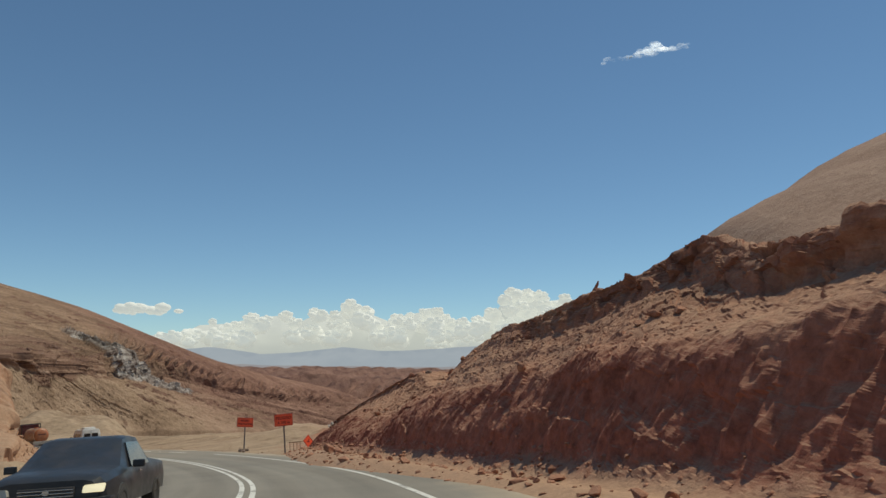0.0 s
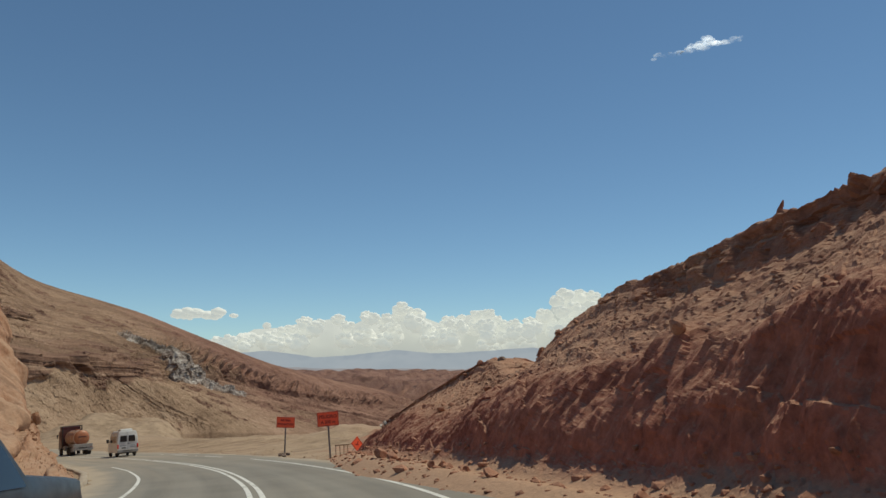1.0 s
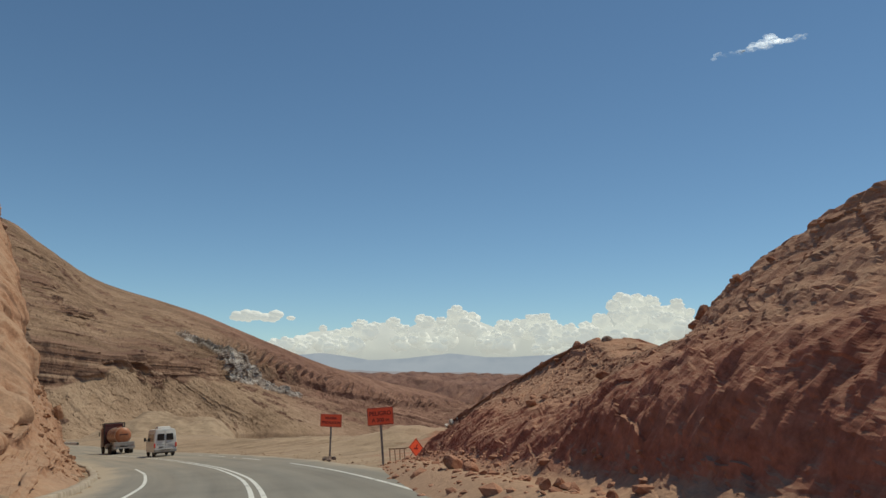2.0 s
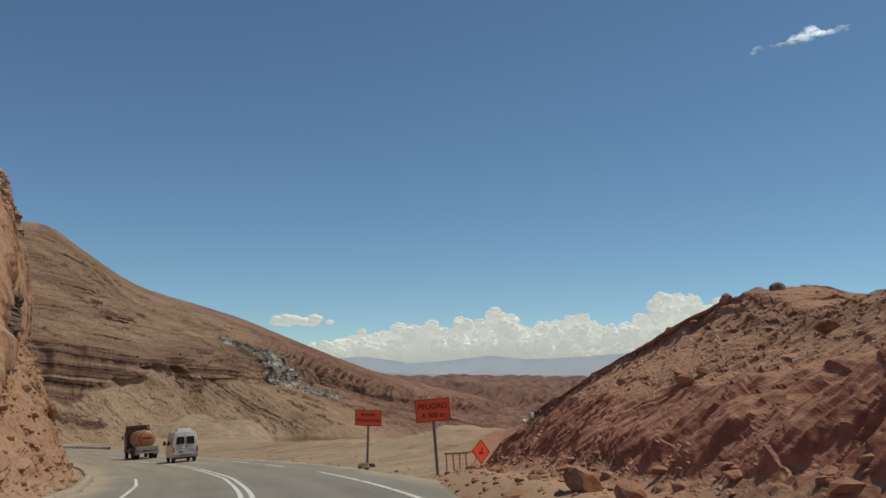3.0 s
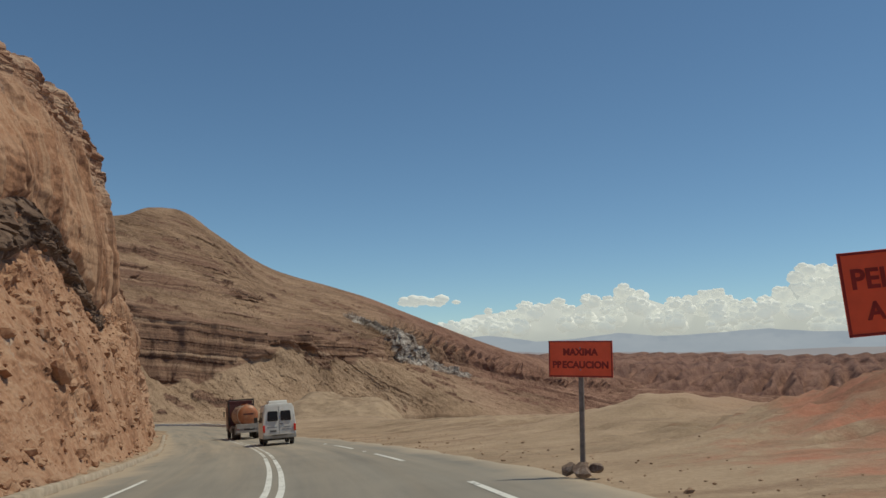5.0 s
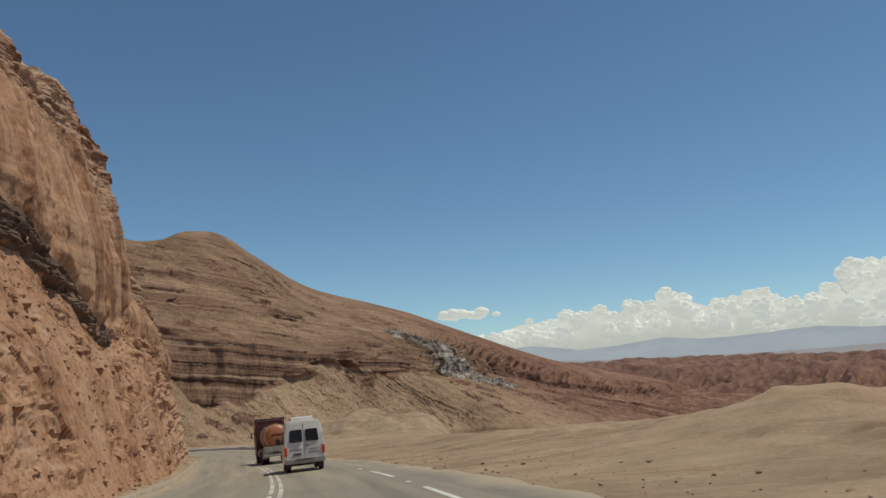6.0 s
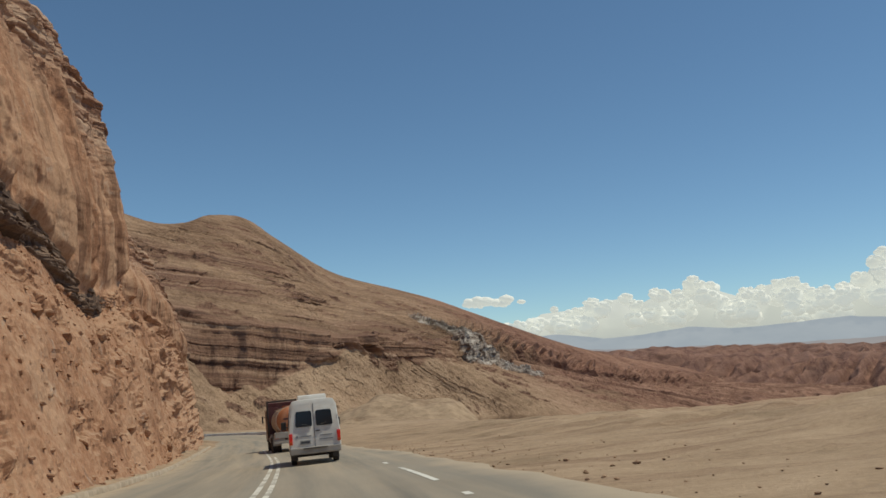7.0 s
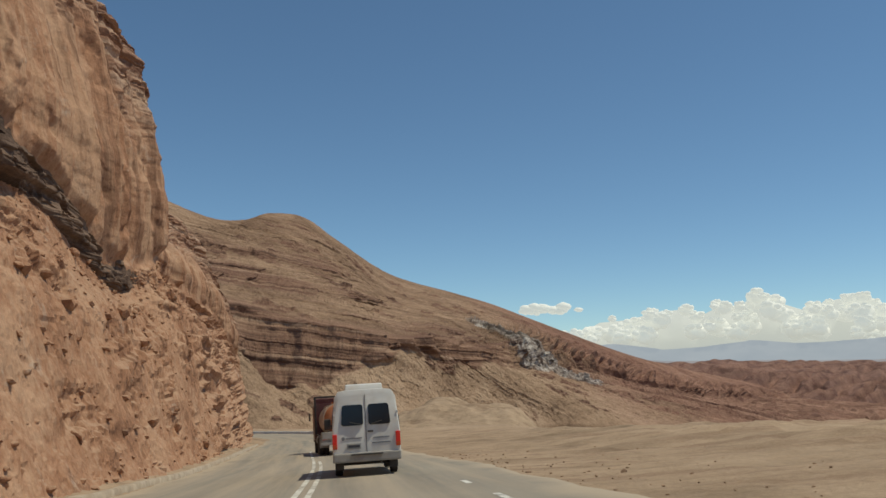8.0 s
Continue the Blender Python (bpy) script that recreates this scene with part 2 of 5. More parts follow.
    col = mix(nt, col, red, span(nt, calc(nt, "SUBTRACT", calc(nt, "ADD", place.outputs[1], calc(nt, "MULTIPLY", big, 260.0)), calc(nt, "MULTIPLY", place.outputs[2], 3.0)), 640, 820, 0, 0.85))
    grey = ramp(nt, noise_node(nt, scaled(nt, v, (0.12, 0.05, 0.20)), 1.0, 6, 0.72, 0.5), [(0.38, (0.13, 0.095, 0.080)), (0.50, (0.29, 0.250, 0.222)), (0.62, (0.50, 0.465, 0.430))])
    col = mix(nt, col, grey, calc(nt, "MULTIPLY", span(nt, calc(nt, "ADD", zone.outputs[1], calc(nt, "MULTIPLY", calc(nt, "SUBTRACT", mid, 0.5), 1.1)), 0.30, 0.60), 0.88))
    grain = noise_node(nt, v, 2.6, 5, 0.75)
    col = mix(nt, col, ramp(nt, grain, [(0.32, (0.70, 0.68, 0.66)), (0.68, (1.18, 1.18, 1.18))]), 0.55, "MULTIPLY")
    nt.links.new(col, b.inputs["Base Color"])
    bump(nt, b, calc(nt, "ADD", calc(nt, "MULTIPLY", mid, 2.0), calc(nt, "ADD", fine, calc(nt, "MULTIPLY", grain, 0.4))), 0.6, 0.9)
    return m


M["rock_far"] = hill_material()
# brown ridge tones, shifted to red for the windscreen's reflection
M["rock_ridge"] = rock_material("ridge_rock", (0.095, 0.050, 0.042), (0.225, 0.125, 0.098), (0.315, 0.190, 0.145), 12.0, 0.20, relief=0.8,
                                dip=(0.030, 0.006, 0.05))
M["rock_smooth"] = rock_material("hill_gravel", (0.24, 0.155, 0.115), (0.33, 0.22, 0.165), (0.39, 0.27, 0.205), 1.0, 0.1, relief=0.4)


def ground_material():
    m, nt, b = material("desert_sand", 0.95)
    b.inputs["Specular IOR Level"].default_value = 0.1
    v = coords(nt)
    big = noise_node(nt, v, 0.05, 5, 0.6, 0.5)
    mid = noise_node(nt, v, 0.45, 6, 0.65, 0.3)
    col = ramp(nt, calc(nt, "ADD", calc(nt, "MULTIPLY", big, 0.5), calc(nt, "MULTIPLY", mid, 0.5)),
               [(0.32, (0.20, 0.145, 0.098)), (0.5, (0.36, 0.265, 0.183)), (0.68, (0.455, 0.342, 0.242))])
    # red of the windscreen's reflection, painted on the sand to the right
    red = noise_node(nt, scaled(nt, v, (0.03, 0.02, 0.03)), 1.0, 4, 0.5)
    sep = nt.nodes.new("ShaderNodeSeparateXYZ")
    nt.links.new(v, sep.inputs[0])
    side = calc(nt, "ADD", calc(nt, "MULTIPLY", sep.outputs[0], 0.95), calc(nt, "MULTIPLY", sep.outputs[1], 0.42))
    side = calc(nt, "ADD", side, calc(nt, "MULTIPLY", red, 18.0))
    col = mix(nt, col, mix(nt, (0.39, 0.178, 0.125), (0.27, 0.108, 0.078), span(nt, mid, 0.42, 0.60)), calc(nt, "MULTIPLY", span(nt, side, 26, 52, 0, 0.8), span(nt, calc(nt, "ADD", sep.outputs[1], calc(nt, "MULTIPLY", mid, 60.0)), 120, 190, 1, 0)))
    # red rocky ground, made redder for the same windscreen reflection
    spot = nt.nodes.new("ShaderNodeMapping")
    spot.inputs["Location"].default_value = (-1 / 11.5, -63 / 16.0, 0.0)
    spot.inputs["Scale"].default_value = (1 / 11.5, 1 / 16.0, 0.0)
    nt.links.new(v, spot.inputs["Vector"])
    reach = nt.nodes.new("ShaderNodeVectorMath")
    reach.operation = "LENGTH"
    nt.links.new(spot.outputs["Vector"], reach.inputs[0])
    col = mix(nt, col, mix(nt, (0.43, 0.185, 0.125), (0.26, 0.095, 0.066), span(nt, mid, 0.42, 0.60)), span(nt, calc(nt, "ADD", reach.outputs["Value"], calc(nt, "MULTIPLY", calc(nt, "SUBTRACT", mid, 0.5), 1.5)), 1.15, 0.75, 0, 0.9))
    turn = nt.nodes.new("ShaderNodeMapping")
    turn.inputs["Rotation"].default_value = (0, 0, radians(-62))
    turn.inputs["Scale"].default_value = (0.03, 0.55, 0.3)
    nt.links.new(v, turn.inputs["Vector"])
    tracks = noise_node(nt, turn.outputs["Vector"], 1.0, 6, 0.65, 0.4)
    col = mix(nt, col, (0.20, 0.125, 0.085), span(nt, tracks, 0.52, 0.66, 0, 0.6))
    grain = noise_node(nt, v, 7.0, 6, 0.75)
    col = mix(nt, col, ramp(nt, grain, [(0.3, (0.6, 0.58, 0.56)), (0.65, (1.15, 1.15, 1.15))]), 0.5, "MULTIPLY")
    pebble = nt.nodes.new("ShaderNodeTexVoronoi")
    pebble.inputs["Scale"].default_value = 4.5
    nt.links.new(v, pebble.inputs["Vector"])
    stones = span(nt, pebble.outputs["Distance"], 0.10, 0.16, 1, 0)
    col = mix(nt, col, (0.22, 0.13, 0.085), calc(nt, "MULTIPLY", stones, span(nt, mid, 0.55, 0.7, 0, 0.5)))
    nt.links.new(col, b.inputs["Base Color"])
    bump(nt, b, calc(nt, "ADD", mid, calc(nt, "MULTIPLY", grain, 0.4)), 0.5, 0.25)
    return m


def asphalt_material():
    m, nt, b = material("dusty_asphalt", 0.85)
    v = coords(nt)
    uv = coords(nt, "UV")
    sep = nt.nodes.new("ShaderNodeSeparateXYZ")
    nt.links.new(uv, sep.inputs[0])
    big = noise_node(nt, v, 0.25, 5, 0.6)
    streak = noise_node(nt, scaled(nt, uv, (1.6, 0.05, 1)), 1.0, 5, 0.6)
    col = ramp(nt, calc(nt, "ADD", calc(nt, "MULTIPLY", big, 0.45), calc(nt, "MULTIPLY", streak, 0.55)),
               [(0.33, (0.165, 0.150, 0.125)), (0.5, (0.212, 0.192, 0.160)), (0.68, (0.262, 0.234, 0.190))])
    wheel = calc(nt, "ABSOLUTE", calc(nt, "SUBTRACT", calc(nt, "ABSOLUTE", calc(nt, "SUBTRACT", calc(nt, "ABSOLUTE", sep.outputs[0]), 1.75)), 0.85))
    col = mix(nt, col, (0.75, 0.74, 0.73), span(nt, wheel, 0.15, 0.5, 0.45, 0.0), "MULTIPLY")
    grit = noise_node(nt, v, 60, 3, 0.7)
    col = mix(nt, col, ramp(nt, grit, [(0.3, (0.75, 0.75, 0.75)), (0.7, (1.15, 1.15, 1.15))]), 0.5, "MULTIPLY")
    edge = calc(nt, "ADD", span(nt, calc(nt, "ABSOLUTE", sep.outputs[0]), 3.6, 5.3, 0, 0.9), calc(nt, "MULTIPLY", calc(nt, "SUBTRACT", big, 0.5), 1.2))
    far = span(nt, sep.outputs[1], 40, 100, 0.1, 0.85)
    drift = noise_node(nt, scaled(nt, uv, (0.9, 0.035, 1)), 1.0, 6, 0.7, 0.3)
    sand = calc(nt, "MAXIMUM", span(nt, edge, 0.25, 0.75, 0, 0.9), calc(nt, "MULTIPLY", far, span(nt, drift, 0.34, 0.68)))
    col = mix(nt, col, (0.39, 0.312, 0.225), sand)
    nt.links.new(col, b.inputs["Base Color"])
    bump(nt, b, calc(nt, "ADD", grit, calc(nt, "MULTIPLY", big, 1.0)), 0.25, 0.02)
    return m


def worn_material(name, color, under, wear=0.5, rough=0.7, scale=6.0):
    """Paint that has worn through in places."""
    m, nt, b = material(name, rough)
    v = coords(nt)
    n = noise_node(nt, v, scale, 6, 0.7, 0.3)
    big = noise_node(nt, v, scale * 0.12, 3, 0.5)
    f = span(nt, calc(nt, "ADD", calc(nt, "MULTIPLY", n, 0.6), calc(nt, "MULTIPLY", big, 0.4)), wear + 0.04, wear + 0.12)
    tone = mix(nt, color, tuple(c * 0.8 for c in color), n)
    nt.links.new(mix(nt, tone, under, f), b.inputs["Base Color"])
    return m


def plain_material(name, color, rough=0.5, metal=0.0, vary=0.12, scale=3.0, dirt=None):
    m, nt, b = material(name, rough, metal)
    v = coords(nt)
    n = noise_node(nt, v, scale, 5, 0.6)
    col = mix(nt, color, tuple(c * (1 - 2.2 * vary) for c in color), span(nt, n, 0.35, 0.7))
    if dirt:
        sep = nt.nodes.new("ShaderNodeSeparateXYZ")
        nt.links.new(v, sep.inputs[0])
        d = noise_node(nt, v, 1.7, 6, 0.7)
        col = mix(nt, col, dirt, span(nt, d, 0.45, 0.75, 0.05, 0.55))
    nt.links.new(col, b.inputs["Base Color"])
    nt.links.new(span(nt, n, 0.3, 0.7, rough * 0.8, min(1.0, rough * 1.25)), b.inputs["Roughness"])
    return m


def lamp_material(name, color, strength):
    m, nt, b = material(name, 0.25, 0, color)
    b.inputs["Emission Color"].default_value = (*color, 1)
    b.inputs["Emission Strength"].default_value = strength
    return m


M["sand"] = ground_material()
M["asphalt"] = asphalt_material()
M["line"] = worn_material("road_paint", (0.72, 0.70, 0.64), (0.22, 0.20, 0.17), 0.50)
M["line_faded"] = worn_material("faded_road_paint", (0.66, 0.63, 0.56), (0.26, 0.22, 0.17), 0.44, scale=5.0)
M["concrete"] = plain_material("kerb_concrete", (0.42, 0.345, 0.26), 0.9, vary=0.2, scale=2.0, dirt=(0.38, 0.27, 0.18))
M["white_barrier"] = plain_material("white_barrier_paint", (0.78, 0.74, 0.68), 0.7, dirt=(0.42, 0.32, 0.22))
M["van_white"] = plain_material("white_van_paint", (0.66, 0.66, 0.64), 0.35, vary=0.04, dirt=(0.50, 0.42, 0.33))
M["dark_plastic"] = plain_material("dark_plastic", (0.05, 0.05, 0.05), 0.6, dirt=(0.18, 0.14, 0.11))
M["grey_bumper"] = plain_material("grey_bumper_plastic", (0.33, 0.32, 0.30), 0.6, dirt=(0.36, 0.30, 0.24))
M["glass_dark"] = plain_material("tinted_glass", (0.015, 0.017, 0.02), 0.12, vary=0.05)
M["rubber"] = plain_material("tyre_rubber", (0.03, 0.028, 0.026), 0.85, dirt=(0.12, 0.09, 0.07))
M["steel"] = plain_material("grey_steel", (0.35, 0.34, 0.33), 0.45, 0.8)
M["galvanised"] = plain_material("galvanised_post", (0.27, 0.225, 0.20), 0.7, 0.1, vary=0.2, scale=8)
M["grey_text"] = plain_material("grey_lettering", (0.24, 0.25, 0.27), 0.5)
M["plate"] = plain_material("number_plate", (0.38, 0.38, 0.36), 0.5)
M["plate_ink"] = plain_material("plate_ink", (0.06, 0.06, 0.07), 0.5)
M["tail_red"] = lamp_material("tail_light_red", (0.55, 0.022, 0.014), 0.10)
M["tail_amber"] = lamp_material("tail_light_amber", (0.45, 0.07, 0.02), 0.02)
M["head_glow"] = lamp_material("headlight_lens", (1.0, 0.86, 0.58), 0.55)
M["head_clear"] = plain_material("headlight_clear", (0.5, 0.48, 0.42), 0.12)
M["cab_red"] = plain_material("maroon_cab_paint", (0.09, 0.018, 0.018), 0.35, dirt=(0.14, 0.08, 0.06))
M["cab_dark"] = plain_material("black_frame_paint", (0.025, 0.022, 0.022), 0.5, dirt=(0.10, 0.07, 0.055))
M["tank_orange"] = plain_material("orange_tank_paint", (0.44, 0.15, 0.06), 0.45, vary=0.18, dirt=(0.38, 0.24, 0.15))
M["tank_band"] = plain_material("pale_tank_band", (0.60, 0.50, 0.38), 0.5, dirt=(0.42, 0.30, 0.20))
M["grey_metal"] = plain_material("grey_painted_metal", (0.34, 0.32, 0.30), 0.55, dirt=(0.34, 0.26, 0.19))
M["car_paint"] = plain_material("black_car_paint", (0.022, 0.026, 0.031), 0.38, vary=0.05, dirt=(0.08, 0.065, 0.055))
M["chrome"] = plain_material("chrome_trim", (0.6, 0.6, 0.6), 0.2, 0.9)
M["sign_orange"] = plain_material("orange_sign_sheeting", (1.0, 0.125, 0.045), 0.5, vary=0.05, scale=5)
M["sign_black"] = plain_material("black_sign_ink", (0.36, 0.025, 0.016), 0.6)
M["wood"] = plain_material("weathered_wood", (0.40, 0.25, 0.155), 0.9, vary=0.2, scale=9)
M["boulder"] = rock_material("boulder_rock", (0.08, 0.055, 0.045), (0.20, 0.14, 0.11), (0.42, 0.35, 0.30), 0.25, 0.1)
M["pale_rock"] = rock_material("pale_salt_rock", (0.40, 0.34, 0.29), (0.58, 0.52, 0.46), (0.72, 0.68, 0.62), 0.4, 0.1)
M["scree"] = rock_material("scree_stone", (0.18, 0.115, 0.075), (0.34, 0.225, 0.15), (0.48, 0.34, 0.24), 0.5, 0.1)

# ---------------------------------------------------------------- the road's line
ROAD = [(2.5, -29.9, 1.31), (-1.3, -0.2, -1.23), (-4.2, 17.5, -2.74), (-7.3, 29.0, -3.73), (-12.7, 42.8, -4.93),
        (-18.0, 53.5, -5.86), (-21.4, 59.5, -6.4), (-25.8, 66.6, -7.04), (-31.3, 75.0, -7.81), (-40.5, 88.1, -9.06),
        (-50.1, 100.9, -10.29), (-69.2, 125.4, -12.36), (-87.8, 149.0, -14.34), (-104.2, 168.0, -15.99),
        (-119.6, 184.1, -17.44), (-134.5, 193.2, -18.5), (-149.2, 195.1, -19.16), (-165.8, 190.9, -19.55)]
BANK = 0.045
LEFT_EDGE, RIGHT_EDGE = -5.5, 5.2
first = np.array(ROAD[0]) + (np.array(ROAD[0]) - np.array(ROAD[1])) * 1.0
RC = even([tuple(first)] + ROAD, 700)
RT = np.gradient(RC[:, :2], axis=0)
RT /= np.linalg.norm(RT, axis=1, keepdims=True)
RN = np.stack([RT[:, 1], -RT[:, 0]], 1)
RS = np.concatenate([[0], np.cumsum(np.linalg.norm(np.diff(RC[:, :2], axis=0), axis=1))])
RS -= RS[np.argmin(np.abs(RC[:, 1]))]


def on_road(s, n, up=0.0):
    """A place s metres along the road and n metres right of its middle."""
    c = [np.interp(s, RS, RC[:, a]) for a in range(3)]
    m = [np.interp(s, RS, RN[:, a]) for a in range(2)]
    return np.stack([c[0] + m[0] * n, c[1] + m[1] * n, c[2] + BANK * n + up], -1)


def road_turn(s):
    """The road's heading at s, as a turn about z in degrees."""
    return math.degrees(math.atan2(-np.interp(s, RS, RT[:, 0]), np.interp(s, RS, RT[:, 1])))


def road_pose(s, n, turn=0.0, up=0.0):
    p = on_road(np.array(float(s)), n, up)
    return Matrix.Translation(p.tolist()) @ pose(0, 0, 0, 0, 0, road_turn(s) + turn) @ pose(0, 0, 0, -4.2, -2.5, 0)


def near_road(x, y):
    """Along and across the road for points x, y (flat arrays)."""
    s, n, z = np.empty(len(x)), np.empty(len(x)), np.empty(len(x))
    for a in range(0, len(x), 4000):
        b = slice(a, a + 4000)
        k = np.argmin((x[b, None] - RC[None, :, 0]) ** 2 + (y[b, None] - RC[None, :, 1]) ** 2, 1)
        dx, dy = x[b] - RC[k, 0], y[b] - RC[k, 1]
        s[b], n[b], z[b] = RS[k], dx * RN[k, 0] + dy * RN[k, 1], RC[k, 2]
        far = np.hypot(dx, dy)
        n[b] = np.where(np.abs(n[b]) < far - 1.0, np.sign(n[b]) * far, n[b])
    return s, n, z


END = np.array([-23.69, 65.62])
FWD, SIDE = np.array([-0.5715, 0.8206]), np.array([0.8206, 0.5715])


def ground_height(x, y):
    shape = x.shape
    x, y = x.ravel(), y.ravel()
    s, n, zr = near_road(x, y)
    f = (x - END[0]) * FWD[0] + (y - END[1]) * FWD[1]
    r = (x - END[0]) * SIDE[0] + (y - END[1]) * SIDE[1]
    plane = -6.9 - 0.070 * np.minimum(f, 260) - 0.045 * np.clip(f - 260, 0, 500) - 0.004 * np.clip(f - 760, 0, 4000)
    plane = plane + 0.045 * np.clip(r, -12, 20) - 0.05 * np.clip(r - 40, 0, 500)
    plane = plane - 0.12 * np.clip(f - 40, 0, 230) * smooth(0, 26, r - 0.2 * f)
    lift = np.where(n > 0, 0.23 + 0.06 * np.clip(n - 5.2, 0, 14), -0.2)
    road = zr + np.where(np.abs(n) < 6, BANK * n, lift) - 0.07
    w = smooth(10, 34, np.abs(n))
    p = np.stack([x, y, np.zeros_like(x)], 1)
    hum = 0.45 * fbm(p / 38.0, 4, 0.5, 31) * smooth(8, 30, np.abs(n)) + 0.30 * fbm(p / 5.0, 5, 0.6, 37) * smooth(5.6, 9, np.abs(n)) + 0.16 * facets(p / 1.9 + 0.4 * fbm(p / 3.0, 2, 0.5, 38)[:, None], 41) * smooth(9, 15, n) * smooth(-30, -5, x + 0.45 * (y - 66) )
    hum = hum + 0.5 * np.abs(fbm(p / np.array([16.0, 5.0, 1.0]), 3, 0.5, 39)) * smooth(9, 20, n)
    hum = hum + 7.0 * fbm(p / 240.0, 4, 0.5, 33) * smooth(320, 700, f)
    hum = hum + 0.55 * smooth(6.3, 9.0, -n) + 0.35 * np.abs(facets(p / 1.3, 35)) * smooth(6.2, 8.0, -n)
    rocky = smooth(8, 13, n) * np.exp(-(((x + 1) / 12) ** 2 + ((y - 64) / 15) ** 2))
    hum = hum + rocky * (0.55 * facets(p / 2.2 + 0.4 * fbm(p / 2, 3, 0.5, 45)[:, None], 40) + 0.40 * facets(p / 1.1 + 0.3 * fbm(p, 2, 0.5, 46)[:, None], 44) + 0.1)
    for hx, hy, size, tall in ((-3, 68, 6, 1.9), (-13, 83, 5, 0.7), (-16, 79, 4, 0.4)):
        rr = ((x - hx) ** 2 + (y - hy) ** 2) / size ** 2
        hum = hum + tall * np.exp(-rr) * (1 + 0.35 * fbm(p / (size * 0.35), 4, 0.55, 36))
    return (road * (1 - w) + plane * w + hum).reshape(shape)


def stretched(lo, a, b, hi, step, grow):
    """Coordinates with even steps from a to b that widen outside."""
    mid = list(np.arange(a, b + step, step))
    d, left = step, [a]
    while left[-1] > lo:
        d *= grow
        left.append(max(lo, left[-1] - d))
    d, right = step, [mid[-1]]
    while right[-1] < hi:
        d *= grow
        right.append(min(hi, right[-1] + d))
    return np.array(left[:0:-1] + mid + right[1:])


gx = stretched(-4800, -62, 26, 4800, 0.42, 1.06)
gy = stretched(-4800, -4, 118, 4800, 0.42, 1.06)
GX, GY = np.meshgrid(gx, gy)
ground = grid_mesh("ground", np.stack([GX, GY, ground_height(GX, GY)], -1), M["sand"])
tagged(ground, "pale tan desert sand and gravel with scattered stones", "ground", kind="structure")

# a pale heap of spoil beyond the bend
mx, my = np.meshgrid(np.arange(-172, -72, 0.6), np.arange(218, 304, 0.6))
pm = np.stack([mx, my, 0 * mx], -1)
rise = -1.2 + 0 * mx
for hx, hy, size, tall in ((-127, 258, 15, 8.0), (-105, 262, 12, 5.0), (-142, 268, 10, 4.0), (-93, 258, 7, 2.6)):
    rr = np.hypot(mx - hx, (my - hy) * 1.1) / size + 0.22 * fbm(pm / (size * 0.5), 4, 0.5, 36)
    rise = rise + tall * np.exp(-np.abs(rr) ** 1.6)
rise = rise * (1 + 0.12 * fbm(pm / 5, 3, 0.5, 34)) + 0.45 * fbm(pm / 3.0, 4, 0.6, 35) + 0.3 * np.abs(facets(pm / 2.2, 32)) * smooth(0, 3, rise)
mound = grid_mesh("mound", np.stack([mx, my, ground_height(mx, my) + rise], -1), M["sand"])
tagged(mound, "pale heap of sand and rock beyond the bend", "mound", kind="structure")

# road surface and its paint
s_all = np.arange(-40.0, RS[-1] - 0.5, 0.8)
n_all = np.concatenate([np.linspace(LEFT_EDGE, -4.4, 5), np.linspace(-4, 4, 17), np.linspace(4.4, RIGHT_EDGE, 5)])
SS, NN = np.meshgrid(s_all, n_all, indexing="ij")
ragged = np.where(np.abs(NN) > 4.9, 0.35 * fbm(np.stack([SS, NN * 0, SS * 0], -1) / 2.2, 3, 0.6, 5), 0)
surface = on_road(SS, NN + ragged)
surface[..., 2] -= 0.05 * smooth(4.8, 5.5, np.abs(NN))
road = grid_mesh("road", surface[:, ::-1], M["asphalt"], np.stack([NN, SS], -1)[:, ::-1])
tagged(road, "dusty grey asphalt mountain road sloping down round a bend", "road", kind="structure")


def paint(name, n, s0, s1, width, label, mat="line"):
    s = np.arange(s0, s1, 0.5)
    S2, N2 = np.meshgrid(s, np.array([n + width / 2, n - width / 2]), indexing="ij")
    return tagged(grid_mesh(name, on_road(S2, N2, 0.006), M[mat]), label, "road marking", kind="structure")


paint("centre_line_1", -0.14, -38, 76, 0.13, "worn white double centre line on asphalt")
paint("centre_line_2", 0.14, -38, 74, 0.13, "worn white double centre line on asphalt")
paint("centre_line_3", -0.14, 76.5, 128, 0.13, "half-erased white centre line under sand", "line_faded")
paint("centre_line_4", 0.14, 74.5, 110, 0.13, "half-erased white centre line under sand", "line_faded")
paint("edge_line_left", -3.45, -38, 68, 0.13, "worn white edge line beside the kerb")
for i, (a, b) in enumerate(((-38, 58.5), (66, 72), (74, 75), (77.5, 84), (86.5, 88))):
    paint("edge_line_right_%d" % (i + 1), 3.45, a, b, 0.13, "worn white edge line broken by sand")


def kerb(name, s0, s1, n, width, height, mat, label):
    s = np.arange(s0, s1, 0.6)
    prof = [(width / 2 + 0.04, -0.12), (width / 2, height * 0.8), (width / 2 - 0.05, height), (-width / 2 + 0.05, height), (-width / 2, height * 0.8), (-width / 2 - 0.04, -0.12)]
    P = np.stack([on_road(s, n + a + 0.09 * fbm(np.stack([s / 3, s * 0, s * 0], -1), 3, 0.6, 3), b * smooth(s0, s0 + 9, s) - 0.16 * (1 - smooth(s0, s0 + 9, s))) for a, b in prof], 1)
    P[..., 2] += 0.05 * fbm(P * 1.3, 3, 0.6, 8)
    return tagged(grid_mesh(name, P, mat), label, "kerb", kind="structure")


kerb("kerb_left", 22, 168, -5.75, 0.34, 0.13, M["concrete"], "low broken concrete kerb with sand against it")


